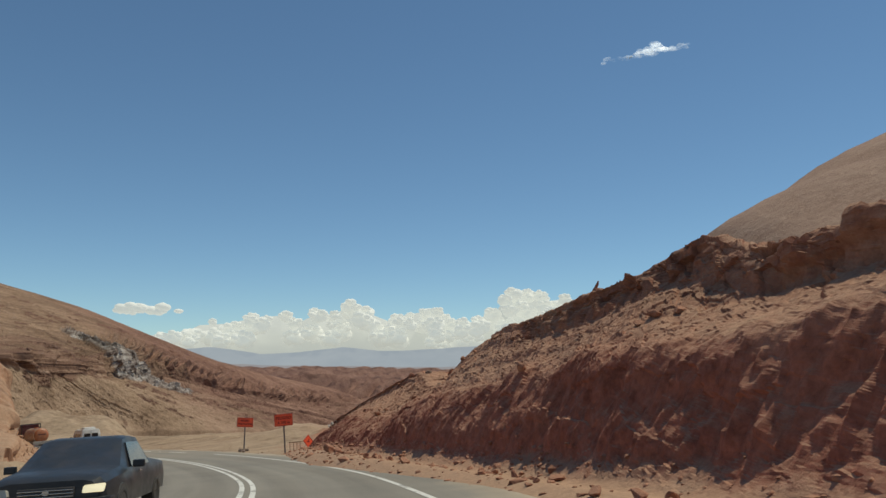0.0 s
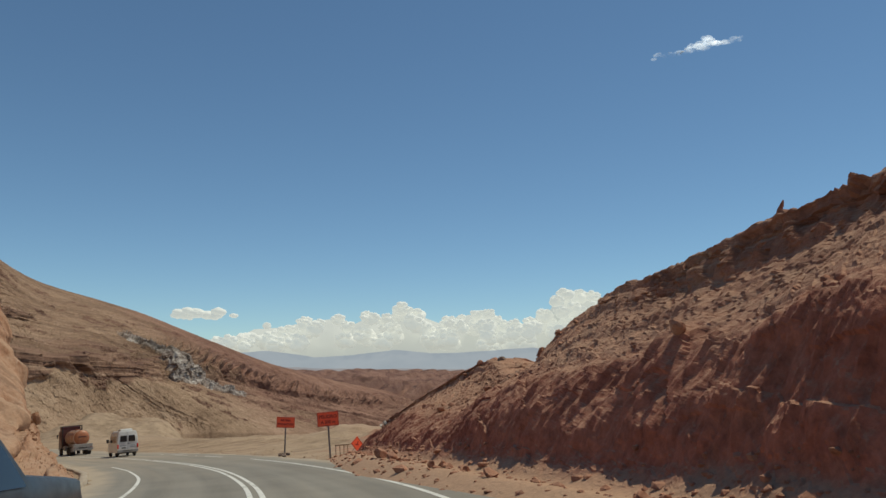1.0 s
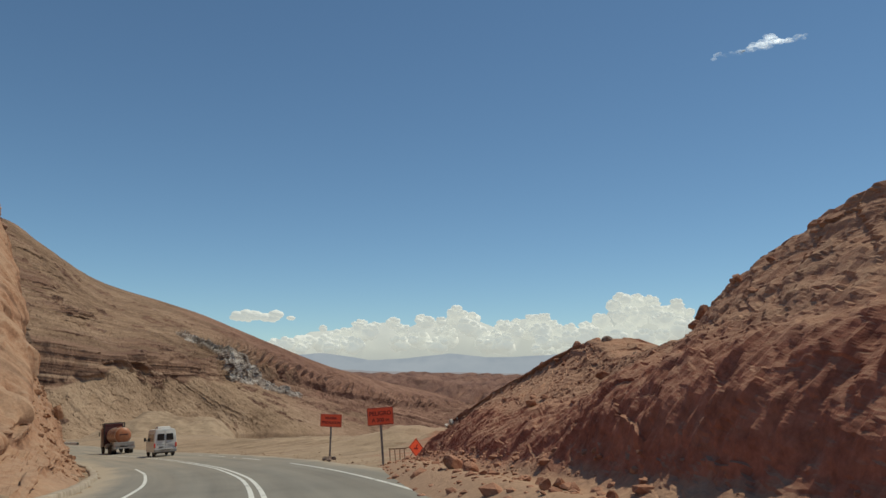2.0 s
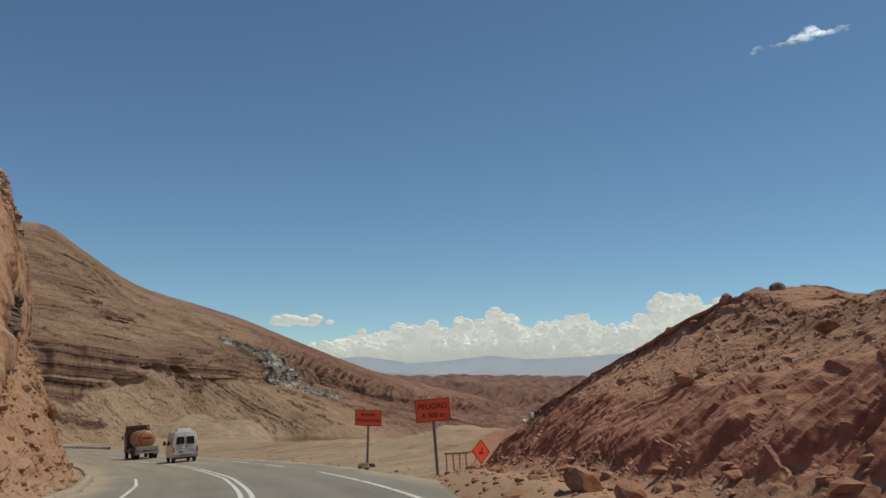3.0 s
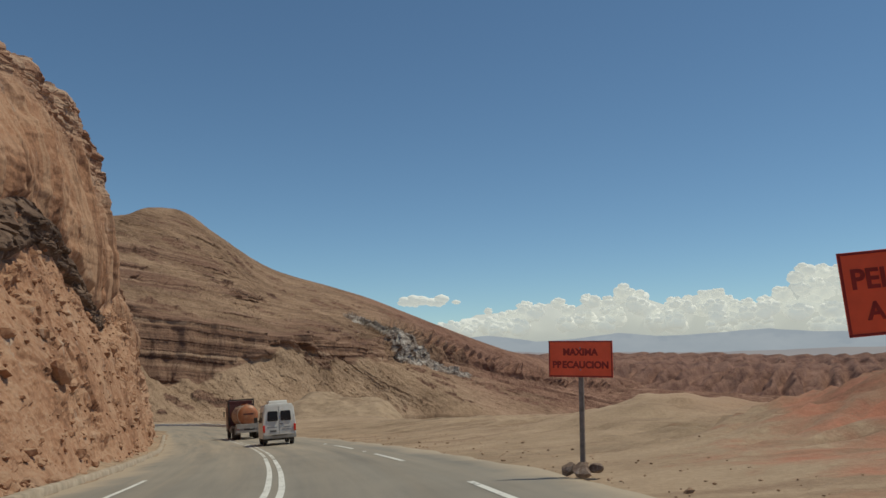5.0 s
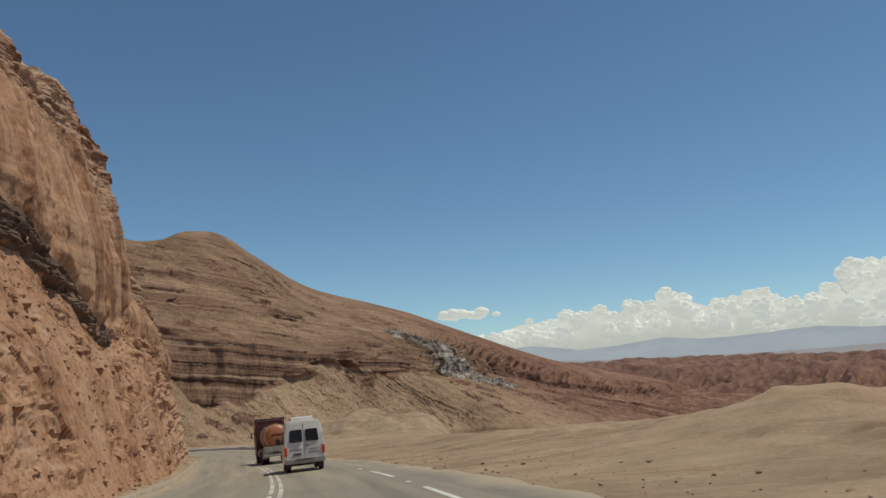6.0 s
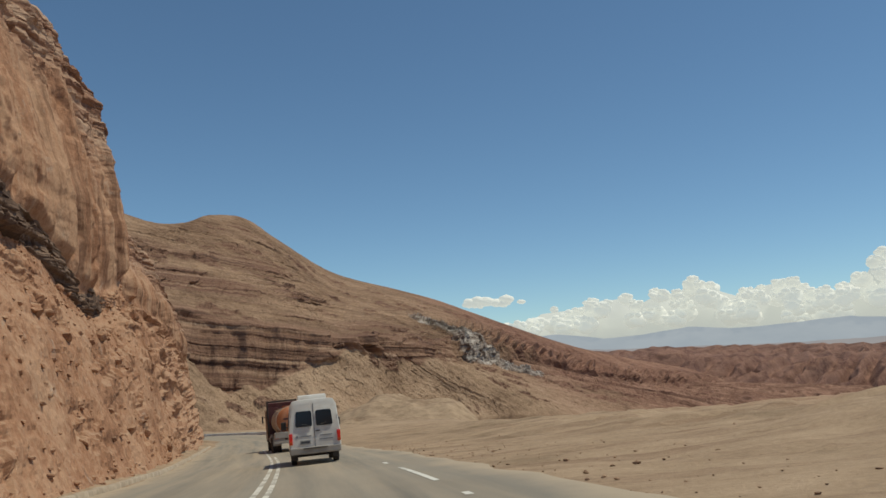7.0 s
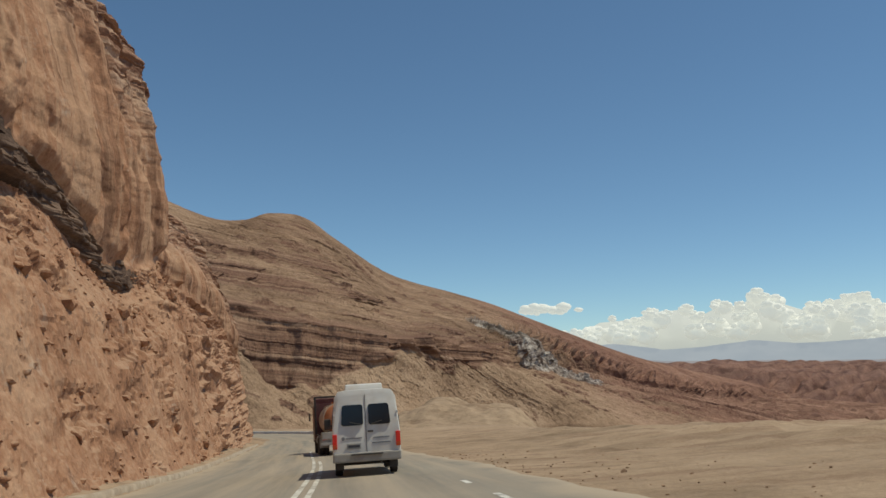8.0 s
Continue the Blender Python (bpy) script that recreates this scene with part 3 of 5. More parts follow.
# ---------------------------------------------------------------- hills
def loft(profiles, nu, nv, warp=None, crisp=False, levels=None):
    """A grid through profiles (stations x points x 3); warp pairs shares of the columns with stations."""
    along = catmull(profiles, 4001 if warp else nu)    # nu x points x 3
    if warp:
        st = np.interp(np.linspace(0, 1, nu), [w[0] for w in warp], [w[1] for w in warp])
        along = along[np.round(st / (len(profiles) - 1) * 4000).astype(int)]
    rows = np.transpose(along, (1, 0, 2))
    if not crisp:
        return catmull(rows, nv, levels)
    u = np.linspace(0, len(rows) - 1 - 1e-9, nv) if levels is None else np.minimum(levels, len(rows) - 1 - 1e-9)
    i = u.astype(int)
    P = rows[i] + (rows[i + 1] - rows[i]) * (u - i)[:, None, None]
    for _ in range(5):
        P[1:-1] = 0.25 * P[:-2] + 0.5 * P[1:-1] + 0.25 * P[2:]
    return P


def crags(P, amp, size, seed, squash=(1, 1, 1), sharp=0.5):
    q = P / (size * np.array(squash))
    return amp * ((1 - sharp) * fbm(q, 5, 0.52, seed) + sharp * (fbm(q * 0.8, 4, 0.5, seed + 50, True) - 0.3))


def bedding(P, step, seed, tilt=(0.0, 0.0)):
    """Stepped beds: hard ledges stand out, soft ones are worn back."""
    h = (P[..., 2] + tilt[0] * P[..., 0] + tilt[1] * P[..., 1]) / step + 0.8 * fbm(P / (step * 9), 3, 0.5, seed)
    return 0.5 * np.tanh(3.2 * fbm(np.stack([P[..., 0] / (step * 22), P[..., 1] / (step * 22), h], -1), 4, 0.6, seed + 3))


# right: a low rocky spur cut by the road; foot x, y, z and crest x, y, z
SPUR = [(6.2, 0, -0.5, 12.5, 2, 4.6), (4.6, 10, -1.4, 9.6, 11, 3.3), (3.1, 16, -1.9, 7.3, 16.4, 2.75), (2.4, 18.5, -2.1, 6.45, 18.7, 3.1), (1.65, 21, -2.3, 5.6, 21, 2.75),
        (-0.6, 27, -2.75, 3.7, 26.6, 1.95), (-2.0, 31, -3.0, 2.1, 31.2, 1.2), (-3.2, 34, -3.25, 1.1, 34, -0.2), (-4.6, 38.5, -3.6, 0.2, 37.6, -0.62),
        (-5.4, 41.5, -3.85, -0.5, 40.9, -0.7), (-6.2, 44.5, -4.1, -1.15, 43.8, -0.15), (-7.1, 47, -4.4, -3.3, 45.4, -1.25),
        (-7.9, 49.2, -4.75, -6.3, 48.3, -3.2), (-7.2, 51.6, -5.0, -5.6, 49.5, -3.6), (-3.0, 54, -4.9, -2.2, 49.3, -2.1), (3, 57, -4.6, 3, 49, -0.9), (14, 61, -4.0, 13, 47, 2.0)]
SPUR = [(12, -32, 0.5, 20, -31, -1.0), (9.2, -14, 0.6, 17, -13, 6.5)] + SPUR + [(24.0, 64.0, -7.0, 24.0, 50.0, -6.0)]
profiles = []
for fx, fy, fz, cx, cy, cz in SPUR:
    f, c = np.array([fx, fy, fz], float), np.array([cx, cy, cz])
    out = (f - c) * np.array([1, 1, 0])
    out /= np.linalg.norm(out)
    soft = float(smooth(16, 25, cy))
    g = lambda d: np.array([*(f + out * d)[:2], float(ground_height(*[np.array([v]) for v in (f + out * d)[:2]])[0]) - 0.25])
    up = lambda run, rise: f + (c - f) * np.array([run, run, rise])
    profiles.append([g(3.0), f + out * 1.5 + (0, 0, -0.25), f + out * 0.5 + (0, 0, -0.15), up(0.07 + 0.03 * soft, 0.24), up(0.21 + 0.10 * soft, 0.50 - 0.05 * soft), up(0.52 + 0.06 * soft, 0.66), up(0.80, 0.79) if cy < 27 else up(0.76, 0.82), up(0.86, 0.94), c, c - out * 2.5 + (0, 0, -0.25), c - out * 9 + (0, 0, -1.5 if cy < 30 else -3.4), np.array([*(c - out * 15)[:2], -10.0])])
SPUR_UP = np.interp(np.linspace(0, 1, 310), [0, 0.12, 0.92, 1], [0, 1.9, 8.6, 11])
P = loft(np.array(profiles), 1100, 310, levels=SPUR_UP)
N = grid_normals(P)
if N[150, 400, 0] > 0:
    N = -N
vv = SPUR_UP[:, None]
face = smooth(1.8, 2.6, vv) * (1 - 0.6 * smooth(8.4, 9.4, vv))
cutface = smooth(2.2, 2.7, vv) * (1 - smooth(3.8, 4.4, vv + 0.5 * fbm(P / 2.5, 3, 0.5, 8)))
outcrop = smooth(5.7, 6.3, vv + 0.6 * fbm(P / 3.0, 3, 0.5, 7)) * (1 - smooth(8.2, 8.8, vv)) * (1 - 0.85 * smooth(25, 30, P[..., 1]))
warped = P + 0.5 * fbm(P / 1.6, 3, 0.5, 10)[..., None]
d = crags(P, 0.34, 6.0, 11, (1, 1, 0.7), 0.35) + (0.05 + 0.06 * outcrop) * facets(warped / np.array([1.7, 1.7, 1.1]), 12)
joints = np.stack([0.8 * P[..., 0] + 0.5 * P[..., 1] + 0.3 * P[..., 2], 0.86 * P[..., 1] - 0.5 * P[..., 0], 0.95 * P[..., 2] - 0.3 * P[..., 1]], -1) + 0.22 * fbm(P / 0.7, 3, 0.55, 6)[..., None]
d = d + (1 - 0.7 * cutface) * ((0.032 + 0.08 * outcrop) * facets(joints / np.array([0.9, 0.6, 0.4]), 13, 0.8) + 0.035 * facets(joints / np.array([0.36, 0.28, 0.2]), 17, 0.8)) + 0.03 * fbm(P / 0.3, 3, 0.55, 15)
d = d + (1 - cutface) * ((0.12 + 0.24 * outcrop) * bedding(P, 1.25, 14, (0.0, 0.17)) + 0.05 * bedding(P, 0.4, 9, (0.1, 0.17)))
d = d + cutface * (0.24 * fbm(np.stack([P[..., 1] / 0.75 + 0.3 * P[..., 0], P[..., 0] / 3.0, P[..., 2] / 4.0], -1), 4, 0.55, 16, True) + 0.05 * fbm(P / np.array([0.4, 0.4, 0.9]), 3, 0.6, 18))
d = d + outcrop * (0.18 * facets(P / np.array([0.9, 0.9, 1.3]), 19))
d = d - 0.12 - 0.06 * outcrop
d = d * (0.20 + 0.80 * face) * smooth(0.0, 1.2, vv)
keep = 1 - 0.55 * np.exp(-((vv - 8) / 0.35) ** 2)
P_SPUR = P + N * (d * keep)[..., None]
spur = grid_mesh("hill_right", P_SPUR, M["rock_spur"], np.stack([P[..., 1] / 10, vv + 0 * P[..., 0]], -1), False)
tagged(spur, "rough red-brown rock spur cut steep beside the road", "hill", kind="structure")

# the smooth gravel hill behind it
hx, hy = np.meshgrid(np.arange(7, 120, 0.8), np.arange(-60, 110, 0.8))
top = 4.8 + 0.56 * np.clip(hx - 9.6, -6, 34)
line = 28.2 + 0.35 * (hx - 9.6)
hz = top - 1.2 * np.maximum(hx - 92, 0) - 0.9 * np.maximum(-38 - hy, 0) - 0.52 * np.maximum(hy - line, 0) - 0.20 * np.maximum(line - hy, 0) - 1.2 * np.maximum(9.5 - hx, 0)
ph = np.stack([hx, hy, hz], -1)
ph[..., 2] = np.maximum(hz + 0.22 * fbm(ph / 2.5, 4, 0.6, 61) + 0.8 * fbm(ph / 14, 3, 0.5, 62), -9)
tagged(grid_mesh("hill_behind", ph, M["rock_smooth"]), "smooth brownish gravel slope above the rock spur", "hill", kind="structure")

# left: rubble slope and cliff along the road; f ahead, then side and height of mid slope, cliff foot and cliff top
WALL = [(-36, -12, -9, -14, -9, -17, -9.5), (-24, -10.5, -4.9, -13, -4.6, -17, -4.6), (-10, -9.6, -5.2, -11, -4.0, -14, -2.4), (1, -9.3, -5.0, -11.2, -0.6, -14, 4.5),
        (14, -9.8, -2.8, -12.3, 3.6, -15.2, 11.5), (24, -10.1, -2.6, -12.8, 4.4, -15.5, 14.6), (34, -10.4, -2.7, -13, 3.2, -15.5, 16.4),
        (46, -11, -3.0, -12.9, 0.4, -15.3, 18.1), (58, -11.4, -1.0, -13.1, 2.4, -14.9, 17.0), (63, -12.5, -0.5, -15.5, 2.8, -19, 13.8),
        (74, -13, -1.2, -18.5, 4, -25, 11), (98, -14.3, -5, -18, 3, -22.5, 14.5), (116, -15, -7, -17.8, 1.5, -20.5, 12), (132, -16, -10, -17.2, -4, -18.5, 3.5), (150, -19.5, -16, -20, -13, -21, -10), (164, -21, -24, -22, -24, -23, -24)]
profiles = []
for f, rm, zm, rf, zf, rt, zt in WALL:
    at = lambda r, z: np.array([*(END + FWD * f + SIDE * r), z])
    toe_s, toe_n, toe_z = (float(v[0]) for v in near_road(*[np.array([v]) for v in (END + FWD * f + SIDE * -7.0)]))
    edge = toe_z - (0.25 if f > -30 else 3.5)
    toe_r = -7.0 - (toe_n + 6.0)
    profiles.append([at(toe_r + 0.2, edge - 0.35), at(toe_r - 0.9, edge + 0.35), at(rm, zm), at((rm + rf) / 2 - 0.3, (zm + zf) / 2), at(rf, zf),
                     at(rf - 0.15, zf + 0.35 * (zt - zf)), at(rt + 0.5, zf + 0.8 * (zt - zf)), at(rt - 0.2, zt), at(rt - 3.5, zt + 0.6), at(rt - 14, zt + 4 * (zt > -8)), at(rt - 34, zt + 3 * (zt > -8)), at(rt - 52, min(zt, -14) - 10)])
WALL_UP = np.interp(np.linspace(0, 1, 430), [0, 0.05, 0.45, 0.93, 1], [0, 0.5, 4.0, 8.2, 11])
P = loft(np.array(profiles), 1180, 430, ((0, 0), (0.07, 2.5), (0.82, 9.2), (1, 15)), levels=WALL_UP)
N = grid_normals(P)
if (N[200, 600] * [SIDE[0], SIDE[1], 0]).sum() < 0:
    N = -N
vv = WALL_UP[:, None]
ahead = (P[..., 0] - END[0]) * FWD[0] + (P[..., 1] - END[1]) * FWD[1]
cliff = smooth(4.0, 4.25, vv) * (1 - smooth(7.4, 8.2, vv))
rubble = smooth(0.3, 1.2, vv) * (1 - smooth(3.85, 4.05, vv))
topbeds = smooth(5.5, 6.4, vv + 0.5 * fbm(P / 6, 3, 0.5, 20) + 0.7 * smooth(49, 51, ahead)) * cliff
across = (P[..., 0] - END[0]) * SIDE[0] + (P[..., 1] - END[1]) * SIDE[1]
wander = ahead + 0.5 * fbm(P / 4.0, 3, 0.5, 24)
flute = fbm(np.stack([wander / 2.1, across / 9, P[..., 2] / 24], -1), 4, 0.45, 22)
columns = fbm(np.stack([wander / 3.6, across / 9, P[..., 2] / 30], -1), 3, 0.5, 26, True)
pits = np.minimum(fbm(P / np.array([1.6, 1.6, 2.2]), 3, 0.5, 35) + 0.22, 0)
d = cliff * (crags(P, 0.8, 9.0, 21, (1, 1, 1.8), 0.3) + 0.60 * flute + 0.55 * columns + 0.8 * pits + 0.05 * fbm(P / 0.5, 3, 0.6, 19) - 1.3 * np.exp(-((ahead - 49.3) / 0.7) ** 2))
d = d + cliff * (1 - topbeds) * 0.30 * bedding(P, 2.6, 18)
d = d + topbeds * (0.42 * bedding(P, 1.2, 23) + 0.25 * bedding(P, 0.5, 33) - 0.25 + 0.16 * facets(P / np.array([2.0, 2.0, 0.6]), 34))
lumpy = smooth(0.40, 0.62, 0.5 + fbm(P / 6.0, 3, 0.5, 38))
warped = P + 0.6 * fbm(P / 2.0, 3, 0.5, 29)[..., None]
d = d + rubble * (crags(P, 0.75, 6.5, 25, (1, 1, 0.9), 0.35) + (0.4 + lumpy) * (0.14 * facets(warped / np.array([1.7, 1.7, 1.3]), 27) + 0.06 * facets(warped / 0.7, 28)) + 0.025 * facets(P / 0.3, 31) + 0.40 * bedding(P, 0.8, 37, (0.3, 0.2)) * lumpy)
near = 1 - smooth(50, 58, ahead)
d = d + near * 0.25 * smooth(3.25, 3.75, vv) * (1 - smooth(3.80, 4.0, vv)) * (0.7 + 0.9 * bedding(P, 0.4, 32, (0.1, 0.1)))
d = d + smooth(58, 70, ahead) * rubble * 0.9 * bedding(P, 0.9, 36)
d = d + smooth(7.0, 8.0, vv) * crags(P, 0.5, 2.0, 30)
P_WALL = P + N * (d * smooth(0, 0.8, vv))[..., None]
tagged(grid_mesh("cliff_left", P_WALL, M["rock_cliff"], np.stack([cliff + 0 * topbeds, topbeds], -1), False), "tall orange-tan layered rock cliff over a rubble slope", "cliff", kind="structure")

# a dark bed that crops out along the foot of the cliff
i0, i1 = (int(np.argmin(np.abs(ahead[int(np.argmin(np.abs(WALL_UP - 3.7)))] - a))) for a in (0.0, 51.0))
u, v = np.meshgrid(np.linspace(0, 1, 700), np.linspace(0, 1, 60))
ledge = catmull(np.transpose(P_WALL[[int(np.argmin(np.abs(WALL_UP - q))) for q in (3.30, 3.45, 3.7, 3.95, 4.12)]][:, i0:i1], (0, 1, 2)), 60)
pick = np.clip(np.linspace(0, ledge.shape[1] - 1, 700), 0, ledge.shape[1] - 1)
lo = np.floor(pick).astype(int)
hi = np.minimum(lo + 1, ledge.shape[1] - 1)
ledge = ledge[:, lo] * (1 - (pick - lo))[None, :, None] + ledge[:, hi] * (pick - lo)[None, :, None]
bulk = np.sin(np.clip(v, 0, 1) * math.pi) ** 0.6
push = (0.42 + 0.28 * fbm(ledge / 5, 3, 0.5, 55) + 0.40 * bedding(ledge, 0.45, 56, (0.12, 0.1)) + 0.22 * facets(ledge / np.array([1.4, 1.4, 0.5]), 57)) * bulk * smooth(0, 0.06, u) * (1 - smooth(0.93, 1, u)) - 0.22 * (1 - bulk)
ledge[..., :2] += push[..., None] * SIDE
tagged(grid_mesh("cliff_ledge", ledge, M["rock_dark"], shade=False), "dark brown layered rock ledge under the cliff", "rock ledge", kind="structure")

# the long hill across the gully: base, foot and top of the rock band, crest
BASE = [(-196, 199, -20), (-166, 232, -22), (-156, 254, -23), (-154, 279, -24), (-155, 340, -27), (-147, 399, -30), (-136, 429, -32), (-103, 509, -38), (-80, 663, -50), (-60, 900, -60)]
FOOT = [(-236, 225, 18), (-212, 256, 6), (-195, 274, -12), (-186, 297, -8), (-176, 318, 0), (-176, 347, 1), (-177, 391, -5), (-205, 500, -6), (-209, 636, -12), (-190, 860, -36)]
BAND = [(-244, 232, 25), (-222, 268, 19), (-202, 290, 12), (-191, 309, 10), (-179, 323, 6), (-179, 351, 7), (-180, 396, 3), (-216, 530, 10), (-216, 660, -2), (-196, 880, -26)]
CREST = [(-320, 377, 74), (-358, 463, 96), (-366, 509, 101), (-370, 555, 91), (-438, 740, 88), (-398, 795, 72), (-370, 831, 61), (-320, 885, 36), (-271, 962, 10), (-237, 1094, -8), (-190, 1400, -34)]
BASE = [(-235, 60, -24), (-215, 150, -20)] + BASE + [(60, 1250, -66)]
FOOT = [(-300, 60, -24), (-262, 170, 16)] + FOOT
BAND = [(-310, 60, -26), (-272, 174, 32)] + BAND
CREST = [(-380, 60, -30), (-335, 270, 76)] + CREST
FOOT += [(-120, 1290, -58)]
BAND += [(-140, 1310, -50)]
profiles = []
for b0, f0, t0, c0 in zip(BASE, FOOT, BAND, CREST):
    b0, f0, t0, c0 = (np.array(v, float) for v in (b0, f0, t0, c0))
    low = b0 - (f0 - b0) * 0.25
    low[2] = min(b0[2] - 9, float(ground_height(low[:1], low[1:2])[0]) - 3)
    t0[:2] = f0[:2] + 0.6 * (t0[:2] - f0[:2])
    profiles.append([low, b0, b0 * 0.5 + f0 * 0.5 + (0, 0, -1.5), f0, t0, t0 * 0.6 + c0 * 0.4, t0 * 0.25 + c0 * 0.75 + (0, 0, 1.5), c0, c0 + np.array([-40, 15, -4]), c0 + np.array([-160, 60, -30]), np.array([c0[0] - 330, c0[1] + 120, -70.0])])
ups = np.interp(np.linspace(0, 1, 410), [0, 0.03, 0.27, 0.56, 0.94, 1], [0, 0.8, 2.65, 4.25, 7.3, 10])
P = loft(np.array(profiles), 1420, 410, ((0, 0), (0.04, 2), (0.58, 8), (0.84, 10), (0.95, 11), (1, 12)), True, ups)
vv = ups[:, None]
mid = P[int(np.argmin(np.abs(ups - 3)))]
run = np.concatenate([[0], np.cumsum(np.linalg.norm(np.diff(mid[:, :2], axis=0), axis=1))])[None, :] + 0 * vv
deep = smooth(430, 540, P[..., 1])                     # the farther half
flat = P * np.array([1, 1, 0])
# talus cones reach up into the band here and there
cones = fbm(np.stack([run / 17, 0 * run, 0 * run], -1), 3, 0.45, 46, True)
P[..., 2] += 4.5 * smooth(1.5, 2.9, vv) * (1 - smooth(3.0, 3.5, vv)) * cones * (1 - deep)
# height over the band's top, along which the beds run
bend = float(run[0, int(np.argmin(np.abs(mid[:, 1] - 320)))])
over = P[..., 2] - 6.5 - 0.11 * np.maximum(bend - run, 0) + 0.02 * np.maximum(run - bend, 0) + 1.6 * fbm(flat / 45, 3, 0.5, 44) + 0.35 * fbm(flat / 7, 3, 0.55, 47)


def layers(step, seed, hard=3.0):
    """Hard beds stand out (1) and soft ones are worn back (-1)."""
    return np.tanh(hard * fbm(np.stack([P[..., 0] / 95, P[..., 1] / 95, over / step], -1), 3, 0.55, seed))


thin, thick = layers(1.3, 60), layers(4.0, 64)
band = smooth(2.72, 2.95, vv) * (1 - smooth(3.98, 4.12, vv)) * (1 - 0.8 * deep)
upper = smooth(12, 15, over) * (1 - smooth(24, 30, over)) * (1 - smooth(318, 350, P[..., 1])) * (vv > 4)
slope = smooth(3.95, 4.2, vv) * (1 - smooth(6.0, 7.0, vv)) * (1 - 0.6 * deep)
patchy = np.clip(0.35 + 1.3 * fbm(flat / 48, 3, 0.5, 66), 0, 1)
cells = 1.5 * fbm(np.stack([run / 8.0 + 0.3 * fbm(P / 9, 2, 0.5, 65), over / 46, 0 * run], -1), 3, 0.5, 42)
small = 1.3 * fbm(np.stack([run / 2.6, over / 9.0, 0 * run], -1), 3, 0.5, 49)
out = band * (3.1 * cells + 1.8 * fbm(np.stack([run / 26, 0 * run, 0 * run], -1), 3, 0.5, 41) + 0.8 * small + 0.55 * thick + 0.34 * thin)
out = out + upper * (3.2 * cells + 0.8 * small + 1.5 * thick + 0.6 * thin - 1.6)
out = out + slope * (1 - 0.7 * upper) * (0.55 + 0.45 * patchy) * (2.3 * thick + 1.0 * thin + 0.5 * small)
N = grid_normals(P)
if N[150, 300, 0] < 0:
    N = -N
level = N * np.array([1, 1, 0])
level /= np.maximum(np.linalg.norm(level, axis=-1, keepdims=True), 0.3)
P = P + level * out[..., None]
# rills and hidden rocks of the talus, loose blocks, broad folds
low = smooth(1.0, 1.8, vv) * (1 - smooth(2.75, 3.0, vv))
rills = fbm(np.stack([run / 10 + 0.5 * fbm(P / 14, 2, 0.5, 59), vv * 0.45 + 0 * run, 0 * run], -1), 4, 0.55, 40, True)
knobs = smooth(0.22, 0.38, fbm(P / 16, 3, 0.5, 67)) * smooth(0.9, 1.5, vv) * (1 - smooth(5.5, 6.5, vv))
d = smooth(0.8, 1.6, vv) * (1 - 0.8 * band) * (crags(P, 1.3, 34, 43, (1, 1, 1), 0.35) + 0.30 * facets(P / 2.6, 50) + 0.16 * facets(P / 1.1, 68))
d = d + low * (1 - deep) * (1.5 * rills + 0.25 * fbm(P / 3, 3, 0.5, 69)) + knobs * (1 - 0.7 * band) * (0.5 + 0.8 * facets(P / np.array([5.0, 5.0, 3.5]), 48) + 0.35 * facets(P / 1.8, 39))
# the pale outcrop runs down across the slope
a, b = np.array([-222.0, 518.0, 13.0]), np.array([-195.0, 567.0, -7.0])
share = np.clip(((P - a) @ (b - a)) / ((b - a) @ (b - a)), 0, 1)
away = np.linalg.norm((P - (a + share[..., None] * (b - a))) / np.array([1, 1, 0.8]), axis=-1)
pale = 1 - smooth(15, 33, away + 9 * fbm(P / 9, 4, 0.6, 54))
d = d + pale * (3.2 * facets(P / np.array([13, 13, 9]), 51) + 1.7 * facets(P / 4.5, 52) + 1.8)
# steep beds of the farther half crop out as slanting ribs
lean = (run + 1.5 * P[..., 2]) / 17 + 0.7 * fbm(P / 70, 3, 0.5, 58)
tooth = lean - np.floor(lean)
ribs = 0.85 * fbm(np.stack([lean * 1.3, vv * 0.3 + 0 * run, 0 * run], -1), 4, 0.55, 53, True) + 0.7 * np.clip(0.4 + 1.2 * fbm(P / 60, 2, 0.5, 57), 0, 1) * (np.minimum(tooth / 0.72, (1 - tooth) / 0.28) - 0.5)
d = d + deep * smooth(0.2, 1.2, vv) * (1 - smooth(4.0, 5.8, vv)) * (2.0 + 6.0 * smooth(500, 640, P[..., 1])) * ribs * (1 - pale)
P_HILL = P + N * (d * (1 - 0.5 * np.exp(-((vv - 7) / 0.4) ** 2)))[..., None]
rocky = np.clip(band + 0.8 * upper + 0.75 * slope * (0.4 + 0.6 * patchy) * smooth(-0.1, 0.5, thick) + 0.8 * knobs, 0, 1)
tagged(grid_mesh("hill_left", P_HILL, M["rock_far"], np.stack([run / 20, over / 4], -1), False, np.stack([rocky + 2.0 * (vv > 3.9), pale], -1)), "long brown hill with layered rock band and talus", "hill", kind="structure")

